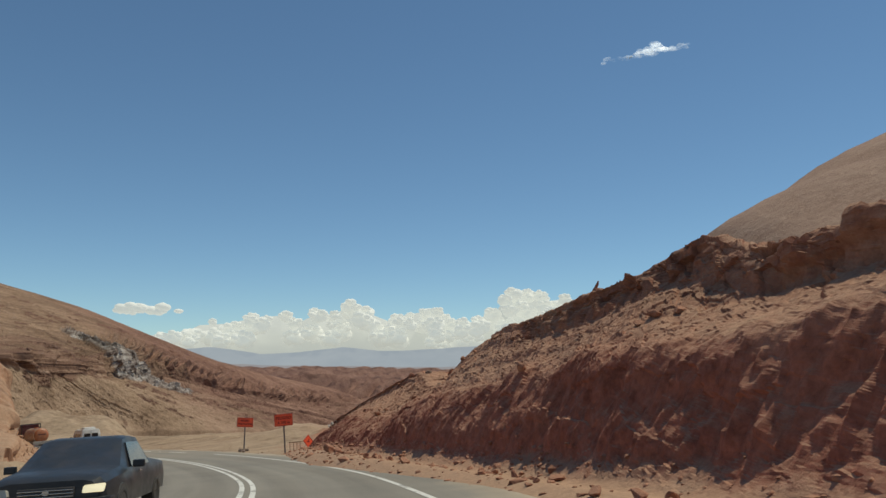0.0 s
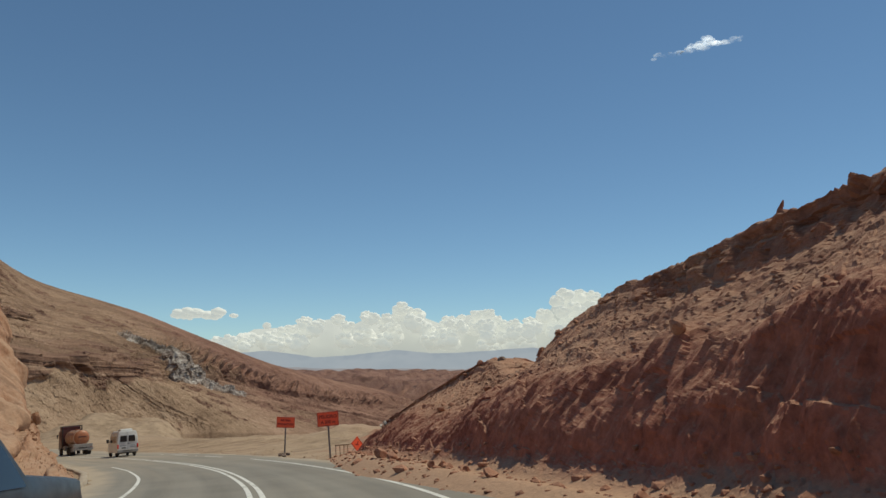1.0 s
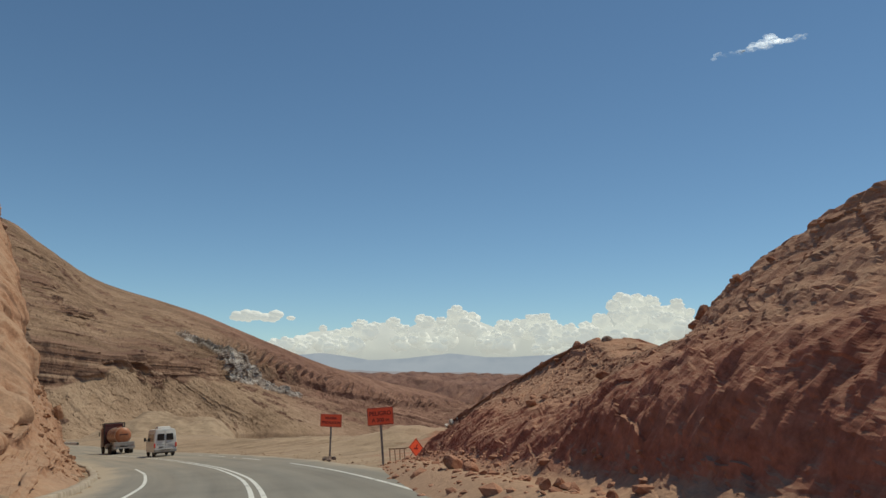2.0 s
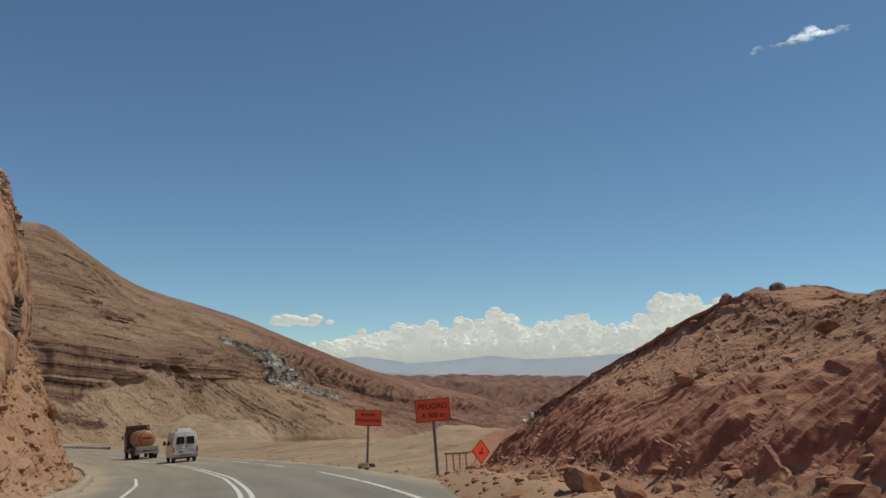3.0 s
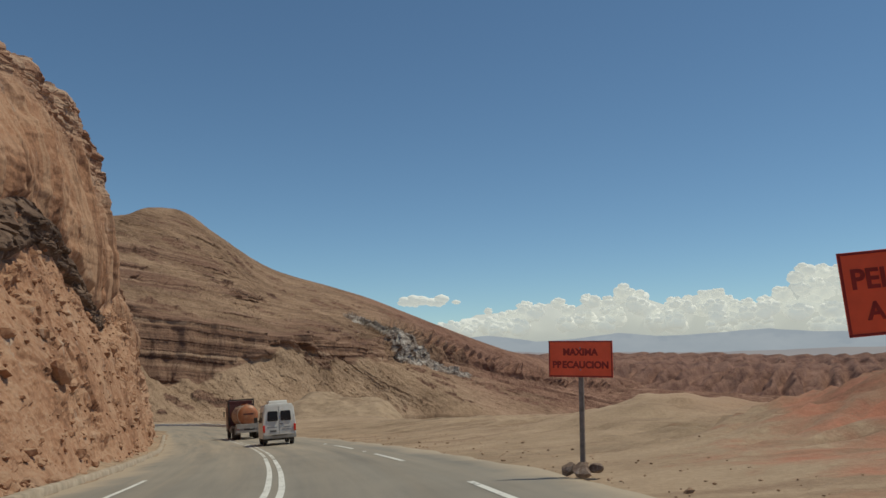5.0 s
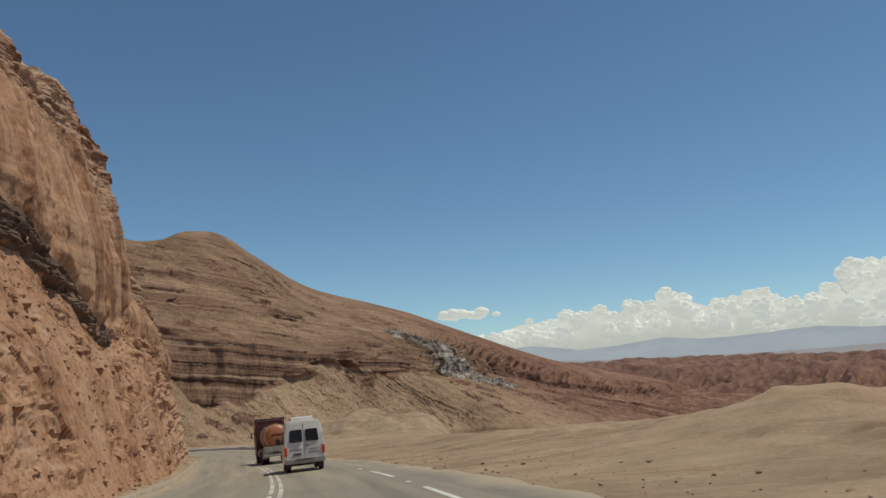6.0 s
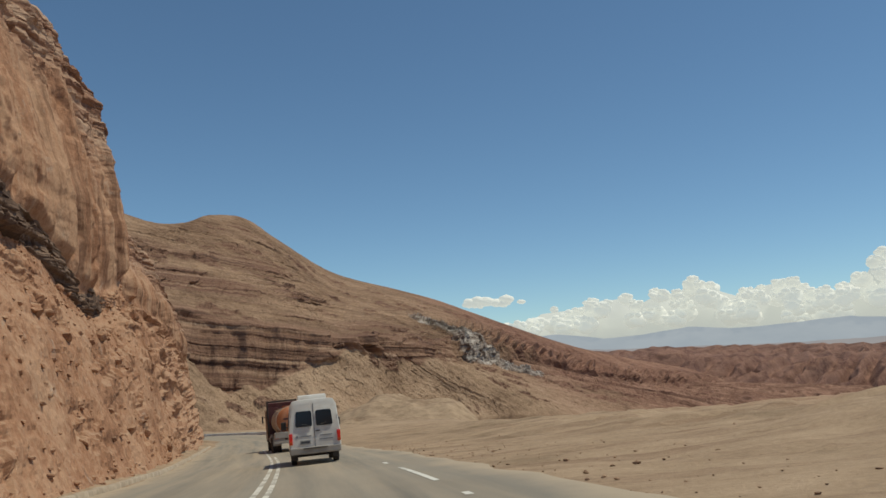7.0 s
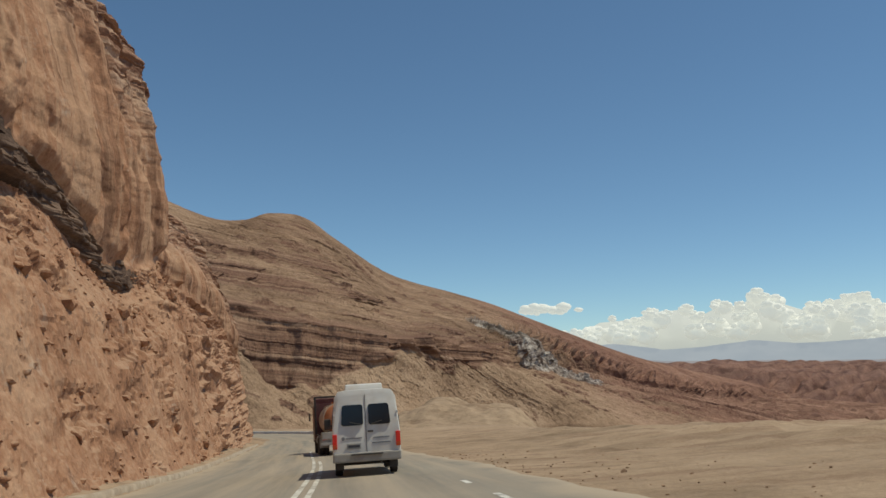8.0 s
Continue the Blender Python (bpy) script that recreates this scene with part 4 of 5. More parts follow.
# far badland ridges
for i, (pts, foot, lift) in enumerate((
        ([(-480, 1050, 8), (-420, 1350, 16), (-372, 1500, 4), (-345, 1640, -9), (-320, 1950, 8), (-225, 1990, -14), (-105, 2040, -18), (10, 2050, -24), (300, 2060, -26), (800, 1900, -30)], 620, 0.30),
        ([(-2400, 2600, 30), (-1500, 2900, 22), (-700, 3000, 8), (-300, 3100, 6), (-60, 3150, 2), (200, 3150, -8), (500, 3000, -4), (900, 2800, 10), (1600, 2500, 30)], 700, 0.22))):
    c = catmull(pts, 520)
    rows = []
    for k, v in enumerate(np.linspace(0, 1, 130)):
        q = c.copy()
        towards = np.array([0.28, -0.96])
        q[:, :2] += towards * (foot * max(0, v - 0.3) / 0.7 - 500 * max(0, 0.3 - v))
        q[:, 2] = q[:, 2] - ((105 + q[:, 2]) * ((v - 0.3) / 0.7) ** 0.9 if v > 0.3 else 60 * (0.3 - v))
        rows.append(q)
    P = np.array(rows)
    lean = (P[..., 0] - 0.30 * P[..., 1] + 1.4 * P[..., 2]) / (38 + 30 * i) + 0.6 * fbm(P / 150, 3, 0.5, 78)
    beds = lean - np.floor(lean)
    cut = 0.6 * fbm(np.stack([lean, P[..., 1] / 300, P[..., 2] * 0], -1), 4, 0.5, 71 + i, True) + 0.9 * (np.minimum(beds / 0.75, (1 - beds) / 0.25) - 0.5)
    vv = np.linspace(0, 1, 130)[:, None]
    P[..., 2] += (cut * 34 + 6 * fbm(P / 120, 4, 0.5, 75)) * (0.22 + 0.78 * smooth(0.33, 0.55, vv)) - 3
    tagged(grid_mesh("ridge_far_%d" % (i + 1), P, M["rock_ridge"]), "distant reddish badland ridges with steep gullies", "ridge", kind="structure")

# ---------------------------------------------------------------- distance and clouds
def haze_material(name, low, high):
    """Blue distance: haze painted as a glow; the range is so far off that only its tone is left."""
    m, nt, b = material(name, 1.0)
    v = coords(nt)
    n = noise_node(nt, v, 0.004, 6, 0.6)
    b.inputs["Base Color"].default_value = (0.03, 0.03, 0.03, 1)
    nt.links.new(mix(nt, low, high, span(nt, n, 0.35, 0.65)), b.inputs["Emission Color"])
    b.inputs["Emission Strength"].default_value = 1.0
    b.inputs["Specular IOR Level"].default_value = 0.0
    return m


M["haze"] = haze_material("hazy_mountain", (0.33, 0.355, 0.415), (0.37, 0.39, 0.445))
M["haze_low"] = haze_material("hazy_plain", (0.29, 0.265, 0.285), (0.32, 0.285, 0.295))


def sky_point(az, el, dist):
    a = radians(az)
    return np.array([math.sin(a) * dist, math.cos(a) * dist, math.tan(radians(el)) * dist])


def range_backdrop(name, mat, dist, tops, wobble, low):
    az = np.linspace(-75, 75, 900)
    el = np.interp(az, [a for a, _ in tops], [e for _, e in tops])
    el = el + (0.10 if dist > 4200 else 0.0) + wobble * fbm(np.stack([az / 3.0, az * 0, az * 0], -1), 5, 0.55, 81)
    rows = []
    for k in range(9):
        v = k / 8
        d = dist - 500 * v
        a = np.radians(az)
        z = np.tan(np.radians(el)) * dist * (1 - v) ** 1.3 + low * v
        rows.append(np.stack([np.sin(a) * d, np.cos(a) * d, z], -1))
    P = np.array(rows)
    P[1:-1, :, 2] += 6 * fbm(P[1:-1] / 200, 3, 0.5, 83)
    return tagged(grid_mesh(name, P, mat), "hazy blue mountain range on the horizon", "mountains", kind="structure")


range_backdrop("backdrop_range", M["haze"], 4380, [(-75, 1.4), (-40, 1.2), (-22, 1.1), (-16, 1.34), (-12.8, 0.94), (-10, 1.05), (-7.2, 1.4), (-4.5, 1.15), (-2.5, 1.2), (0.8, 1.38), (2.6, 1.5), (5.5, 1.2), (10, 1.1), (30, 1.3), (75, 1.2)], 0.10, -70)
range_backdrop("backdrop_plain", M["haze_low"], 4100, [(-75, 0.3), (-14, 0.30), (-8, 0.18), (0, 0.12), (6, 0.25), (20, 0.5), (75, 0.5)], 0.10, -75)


def cloud_material(name, base, glow):
    m, nt, b = material(name, 1.0, 0, base)
    b.inputs["Specular IOR Level"].default_value = 0.0
    # glow added in place of sunlight scattered inside the cloud
    b.inputs["Emission Color"].default_value = (1.0, 0.99, 0.94, 1)
    b.inputs["Emission Strength"].default_value = glow
    return m


M["cloud"] = cloud_material("cloud_white", (0.38, 0.37, 0.345), 0.48)
M["cloud_pale"] = cloud_material("cloud_pale", (0.22, 0.22, 0.21), 0.46)


def unit_puff(level):
    bm = bmesh.new()
    bmesh.ops.create_icosphere(bm, subdivisions=level, radius=1.0)
    v = np.array([x.co for x in bm.verts])
    f = np.array([[x.index for x in p.verts] for p in bm.faces])
    bm.free()
    return v, f


def puffs(name, spots, mat, seed, label, squash=0.8):
    V, F, o = [], [], 0
    balls = {2: unit_puff(2), 3: unit_puff(3)}
    for i, (c, r) in enumerate(spots):
        v0, f0 = balls[3 if r > 40 else 2]
        v = v0 * r * np.array([1.15, 1.15, squash])
        w = v + c
        d = 0.42 * fbm(w / (r * 0.8), 4, 0.6, seed) + 0.12 * fbm(w / 14.0, 3, 0.6, seed + 5)
        V.append(w + v0 * (r * d)[:, None])
        F.append(f0 + o)
        o += len(v0)
    return tagged(soup_mesh(name, np.concatenate(V), np.concatenate(F), mat), label, "cloud", kind="structure")


TOPS = [(-60, 3.4), (-45, 3.0), (-30, 3.3), (-21.5, 2.2), (-18.3, 2.57), (-16.9, 3.38), (-15.2, 3.5), (-12.8, 3.99), (-11.4, 4.12), (-10.3, 3.59), (-8.9, 4.27), (-8.1, 3.83), (-6.5, 4.94), (-5.1, 4.25), (-3.8, 3.76), (-2.7, 4.23),
        (-1.6, 4.42), (-0.3, 4.48), (0.8, 3.79), (2.1, 3.42), (2.9, 4.15), (3.9, 4.6), (4.7, 5.82), (6.8, 5.68), (7.5, 5.2), (9.0, 5.3), (9.7, 4.6), (9.9, 3.7), (11.4, 3.47), (12.9, 4.13), (16, 4.8), (25, 4.2), (45, 3.6), (60, 3.2)]



rng = random.Random(5)


def cloud_backing(name, az0, az1, tops, drop, dist, label):
    """The bank's body behind its round heads."""
    az = np.linspace(az0, az1, 900)[None, :]
    v = np.linspace(0, 1, 24)[:, None]
    top = np.interp(az, [a for a, _ in tops], [e for _, e in tops]) - drop
    el = 0.7 + (top - 0.7) * np.sin(v * math.pi / 2)
    d = dist + 260 * v ** 2
    a = np.radians(az)
    P = np.stack([np.sin(a) * d, np.cos(a) * d, np.tan(np.radians(el)) * d], -1)
    P[..., 2] += 16 * fbm(P / 90, 4, 0.55, 95) * np.sin(v * math.pi)
    return tagged(grid_mesh(name, P, M["cloud_pale"]), label, "cloud", kind="structure")


cloud_backing("cloud_body", -64, 64, TOPS, 0.45, 4600, "pale body of the cumulus cloud bank")
spots = []
for k in range(330):
    az = rng.uniform(-26, 19) if k < 230 else rng.choice((rng.uniform(-60, -26), rng.uniform(19, 36)))
    top = np.interp(az, [a for a, _ in TOPS], [e for _, e in TOPS])
    u = rng.random() ** 0.5
    size = rng.uniform(0.32, 0.75) * (1.15 - 0.4 * u)
    el = 1.2 + max(0.0, top - size * 0.9 - 1.2) * u
    dist = 4550 - 60 * u + rng.uniform(-110, 110)
    spots.append((sky_point(az, el, dist), math.radians(size) * dist))
    for c in range(5):
        t, w = rng.uniform(-1.2, 1.2), rng.uniform(0.45, 0.75)
        a2, e2 = az + size * 0.85 * math.sin(t) * 1.1, el + size * 0.72 * math.cos(t)
        d2 = dist - rng.uniform(20, 60)
        spots.append((sky_point(a2, min(e2, top - 0.2 * size * w), d2), math.radians(size * w * 0.62) * d2))
puffs("cloud_bank", spots, M["cloud"], 91, "long bank of white cumulus clouds over the mountains", 0.80)
spots = [(sky_point(-20.3 + 1.25 * rng.gauss(0, 0.6), 3.85 + rng.uniform(-0.15, 0.3), 4400), rng.uniform(16, 36)) for k in range(30)]
puffs("cloud_small", spots, M["cloud"], 92, "small white cumulus cloud apart from the bank", 0.6)


def wisp_material():
    m, nt, b = material("cloud_wisp", 1.0, 0, (0.88, 0.89, 0.92))
    b.inputs["Specular IOR Level"].default_value = 0.0
    # the wisp's scattered sunlight is a glow too
    b.inputs["Emission Color"].default_value = (0.95, 0.97, 1.0, 1)
    b.inputs["Emission Strength"].default_value = 0.75
    v = coords(nt)
    n = noise_node(nt, scaled(nt, v, (0.007, 0.007, 0.012)), 1.0, 6, 0.6, 0.6)
    nt.links.new(span(nt, n, 0.40, 0.80, 0.0, 0.34), b.inputs["Alpha"])
    return m


M["wisp"] = wisp_material()
spots = []
for k in range(46):
    t = rng.random()
    az = 11.8 + 6.2 * t
    el = 21.25 + 0.55 * t + rng.uniform(-0.12, 0.12) * (1 + 3 * math.exp(-((t - 0.55) / 0.13) ** 2)) + 0.25 * math.exp(-((t - 0.56) / 0.1) ** 2)
    spots.append((sky_point(az, el, 4300), rng.uniform(10, 20) * (1 + 0.8 * math.exp(-((t - 0.57) / 0.12) ** 2))))
puffs("cloud_wisp", spots, M["wisp"], 93, "thin torn white wisp of cloud high in the sky", 0.45)


# ---------------------------------------------------------------- building things
def thing(name, m, label, category, group=""):
    ob = new(name)
    ob.empty_display_size = 0.2
    ob.matrix_world = m
    return tagged(ob, label, category, group)


def part(name, bm, mat, parent, label="", shade=None):
    me = bpy.data.meshes.new(name)
    bmesh.ops.recalc_face_normals(bm, faces=bm.faces)
    bm.to_mesh(me)
    bm.free()
    if shade is not None:
        me.polygons.foreach_set("use_smooth", np.full(len(me.polygons), True))
        me.set_sharp_from_angle(angle=radians(shade))
    me.materials.append(mat)
    ob = new(name, me)
    ob.parent = parent
    if label:
        tagged(ob, label)
    return ob


def box(size, at=(0, 0, 0), bevel=0.01, turn=(0, 0, 0), bm=None):
    bm = bm or bmesh.new()
    m = Matrix.LocRotScale(at, Euler([radians(a) for a in turn]), size)
    made = bmesh.ops.create_cube(bm, size=1.0, matrix=m)
    if bevel:
        edges = {e for v in made["verts"] for e in v.link_edges}
        bmesh.ops.bevel(bm, geom=list(edges), offset=bevel, segments=2, affect="EDGES", profile=0.6)
    return bm


def rod(a, b, r, sides=10, bm=None, r2=None):
    bm = bm or bmesh.new()
    a, b = Vector(a), Vector(b)
    m = Matrix.Translation((a + b) / 2) @ (b - a).to_track_quat("Z", "Y").to_matrix().to_4x4()
    bmesh.ops.create_cone(bm, cap_ends=True, segments=sides, radius1=r, radius2=r if r2 is None else r2, depth=(b - a).length, matrix=m)
    return bm


def shell(sections, bevel=0.0):
    """A body through closed sections (lists of points with equal counts), capped at both ends."""
    bm = bmesh.new()
    rings = [[bm.verts.new(p) for p in s] for s in sections]
    k = len(rings[0])
    for a, b in zip(rings, rings[1:]):
        for i in range(k):
            bm.faces.new((a[i], a[(i + 1) % k], b[(i + 1) % k], b[i]))
    bm.faces.new(rings[0][::-1])
    bm.faces.new(rings[-1])
    if bevel:
        bmesh.ops.bevel(bm, geom=list(bm.edges), offset=bevel, segments=2, affect="EDGES", profile=0.6)
    return bm


def lathe(profile, axis="x", sides=28, at=(0, 0, 0)):
    """Turns (along, radius) points round an axis."""
    bm = bmesh.new()
    rings = []
    for d, r in profile:
        ring = []
        for i in range(sides):
            a = 2 * math.pi * i / sides
            c, s = r * math.cos(a), r * math.sin(a)
            p = (d, c, s) if axis == "x" else (c, d, s)
            ring.append(bm.verts.new(Vector(p) + Vector(at)))
        rings.append(ring)
    for a, b in zip(rings, rings[1:]):
        for i in range(sides):
            bm.faces.new((a[i], a[(i + 1) % sides], b[(i + 1) % sides], b[i]))
    bm.faces.new(rings[0])
    bm.faces.new(rings[-1][::-1])
    return bm


def wheel(parent, x, y, r, width):
    """A wheel on the x axis with its own rim."""
    w = width / 2
    tyre = part("tyre", lathe([(-w * 0.75, r * 0.6), (-w, r * 0.72), (-w, r * 0.9), (-w * 0.75, r), (w * 0.75, r), (w, r * 0.9), (w, r * 0.72), (w * 0.75, r * 0.6)], "x", 28, (x, y, r)), M["rubber"], parent, shade=40)
    part("rim", lathe([(-w * 0.72, r * 0.58), (-w * 0.6, r * 0.5), (-w * 0.3, r * 0.2), (w * 0.3, r * 0.2), (w * 0.6, r * 0.5), (w * 0.72, r * 0.58)], "x", 20, (x, y, r)), M["steel"], tyre, "dusty grey steel rim", shade=40)
    return tyre


def pane(corners, thick, bevel=0.03):
    """A thin slab on four corners, rounded; thick along its own normal."""
    a, b, c, d = (Vector(p) for p in corners)
    n = (b - a).cross(d - a).normalized() * thick
    bm = bmesh.new()
    lo = [bm.verts.new(p - n / 2) for p in (a, b, c, d)]
    hi = [bm.verts.new(p + n / 2) for p in (a, b, c, d)]
    bm.faces.new(lo[::-1])
    bm.faces.new(hi)
    side = []
    for i in range(4):
        bm.faces.new((lo[i], lo[(i + 1) % 4], hi[(i + 1) % 4], hi[i]))
    bm.edges.ensure_lookup_table()
    ups = [e for e in bm.edges if abs((e.verts[0].co - e.verts[1].co).normalized().dot(n.normalized())) > 0.9]
    bmesh.ops.bevel(bm, geom=ups, offset=bevel, segments=3, affect="EDGES", profile=0.5)
    return bm


# ---------------------------------------------------------------- van
def van(m):
    v = thing("van", m, "dusty white high-roof passenger van with brake lights on", "van")
    hw, ln, ht = 0.965, 5.6, 2.42

    def ring(y, lo, hi, w, top):
        return [(-w, y, lo), (-w, y, 1.15), (-w * 0.985, y, 1.35), (-w * top, y, hi - 0.22), (-w * top * 0.88, y, hi - 0.04), (-w * top * 0.6, y, hi),
                (w * top * 0.6, y, hi), (w * top * 0.88, y, hi - 0.04), (w * top, y, hi - 0.22), (w * 0.985, y, 1.35), (w, y, 1.15), (w, y, lo)]
    secs = [ring(0.06, 0.50, ht - 0.10, hw * 0.95, 0.87), ring(0.0, 0.46, ht - 0.16, hw * 0.97, 0.885), ring(0.05, 0.42, ht - 0.02, hw, 0.905), ring(0.35, 0.40, ht, hw, 0.91),
            ring(3.9, 0.40, ht, hw, 0.91), ring(4.35, 0.40, ht - 0.35, hw, 0.90), ring(4.75, 0.40, 1.62, hw * 0.99, 0.93), ring(5.3, 0.40, 1.42, hw * 0.95, 0.93), ring(ln, 0.45, 1.30, hw * 0.86, 0.90)]
    secs = [secs[1]] + secs[2:]
    body = part("body", shell(secs), M["van_white"], v, shade=35)
    part("door_seam", box((0.014, 0.012, 1.75), (0.0, -0.004, 1.38), 0.003), M["dark_plastic"], body)
    for sx, name in ((-1, "rear_window"), (1, "rear_window")):
        x0, x1 = sx * 0.075, sx * 0.70
        t0, t1 = sx * 0.075, sx * 0.66
        lo, hi = 1.40, 1.98
        w = part(name, pane([(min(x0, x1), -0.012, lo), (max(x0, x1), -0.012, lo), (max(t0, t1), 0.004, hi), (min(t0, t1), 0.004, hi)], 0.03, 0.07), M["glass_dark"], v, "dark tinted glass")
        part("wiper", rod((sx * 0.14, -0.035, 1.42), (sx * 0.46, -0.035, 1.50), 0.010, 6), M["dark_plastic"], w)
        tl = part("tail_light", box((0.13, 0.10, 0.40), (sx * 0.895, 0.005, 0.98), 0.02), M["tail_red"], v, "lit red tail light")
        part("indicator", box((0.11, 0.03, 0.12), (sx * 0.895, -0.05, 0.83), 0.008), M["tail_amber"], tl, "amber indicator lens")
        part("side_window", pane([(sx * 0.972, 0.55, 1.34), (sx * 0.972, 3.6, 1.34), (sx * 0.905, 3.5, 1.98), (sx * 0.905, 0.65, 1.98)], 0.02, 0.08), M["glass_dark"], v, "dark tinted glass")
        mir = part("mirror", box((0.22, 0.12, 0.34), (sx * 1.14, 4.15, 1.52), 0.03), M["dark_plastic"], v)
        part("mirror_arm", rod((sx * 0.93, 4.2, 1.45), (sx * 1.06, 4.17, 1.47), 0.025, 8), M["dark_plastic"], mir)
        part("mud_flap", box((0.24, 0.02, 0.26), (sx * 0.78, 0.62, 0.30), 0.004), M["dark_plastic"], v)
        part("hinge", box((0.04, 0.03, 0.07), (sx * 0.90, -0.0, 1.72), 0.006), M["van_white"], v)
        for y in (1.15, 4.55):
            wheel(v, sx * 0.80, y, 0.345, 0.22)
    bum = part("bumper", box((1.92, 0.20, 0.26), (0, 0.02, 0.52), 0.05), M["grey_bumper"], v, "scuffed grey plastic bumper")
    part("step", box((0.9, 0.10, 0.04), (0, -0.10, 0.60), 0.01), M["dark_plastic"], bum)
    plate = part("number_plate", box((0.40, 0.012, 0.15), (-0.36, -0.018, 0.83), 0.004), M["plate"], v)
    part("plate_bar", box((0.32, 0.006, 0.07), (-0.36, -0.027, 0.83), 0.0), M["plate_ink"], plate)
    for x, z, w in ((-0.36, 1.05, 0.46), (0.42, 1.04, 0.46), (0.42, 0.90, 0.52)):
        part("lettering_bar", box((w, 0.006, 0.035), (x, -0.006, z), 0.0), M["grey_text"], v)
    part("badge", lathe([(-0.004, 0.05), (0.004, 0.05)], "y", 16, (-0.66, -0.006, 1.05)), M["grey_text"], v)
    part("door_handle", box((0.16, 0.03, 0.045), (0.12, -0.015, 1.22), 0.01), M["dark_plastic"], v)
    part("exhaust", rod((0.42, 0.05, 0.33), (0.42, 0.5, 0.33), 0.035, 10), M["cab_dark"], v)
    part("axle", rod((-0.75, 1.15, 0.33), (0.75, 1.15, 0.33), 0.06, 10), M["cab_dark"], v)
    part("roof_unit", shell([[(-0.56, 0.55, ht - 0.03), (-0.52, 0.6, ht + 0.15), (0.52, 0.6, ht + 0.15), (0.56, 0.55, ht - 0.03)],
                             [(-0.58, 0.9, ht - 0.03), (-0.54, 0.9, ht + 0.19), (0.54, 0.9, ht + 0.19), (0.58, 0.9, ht - 0.03)],
                             [(-0.58, 2.0, ht - 0.03), (-0.54, 2.0, ht + 0.19), (0.54, 2.0, ht + 0.19), (0.58, 2.0, ht - 0.03)],
                             [(-0.5, 2.5, ht - 0.03), (-0.45, 2.4, ht + 0.08), (0.45, 2.4, ht + 0.08), (0.5, 2.5, ht - 0.03)]], 0.025), M["van_white"], v, "white rooftop air unit", shade=35)
    part("windscreen", pane([(-0.80, 4.72, 1.55), (0.80, 4.72, 1.55), (0.72, 4.22, 2.16), (-0.72, 4.22, 2.16)], 0.02, 0.08), M["glass_dark"], v)
    return v


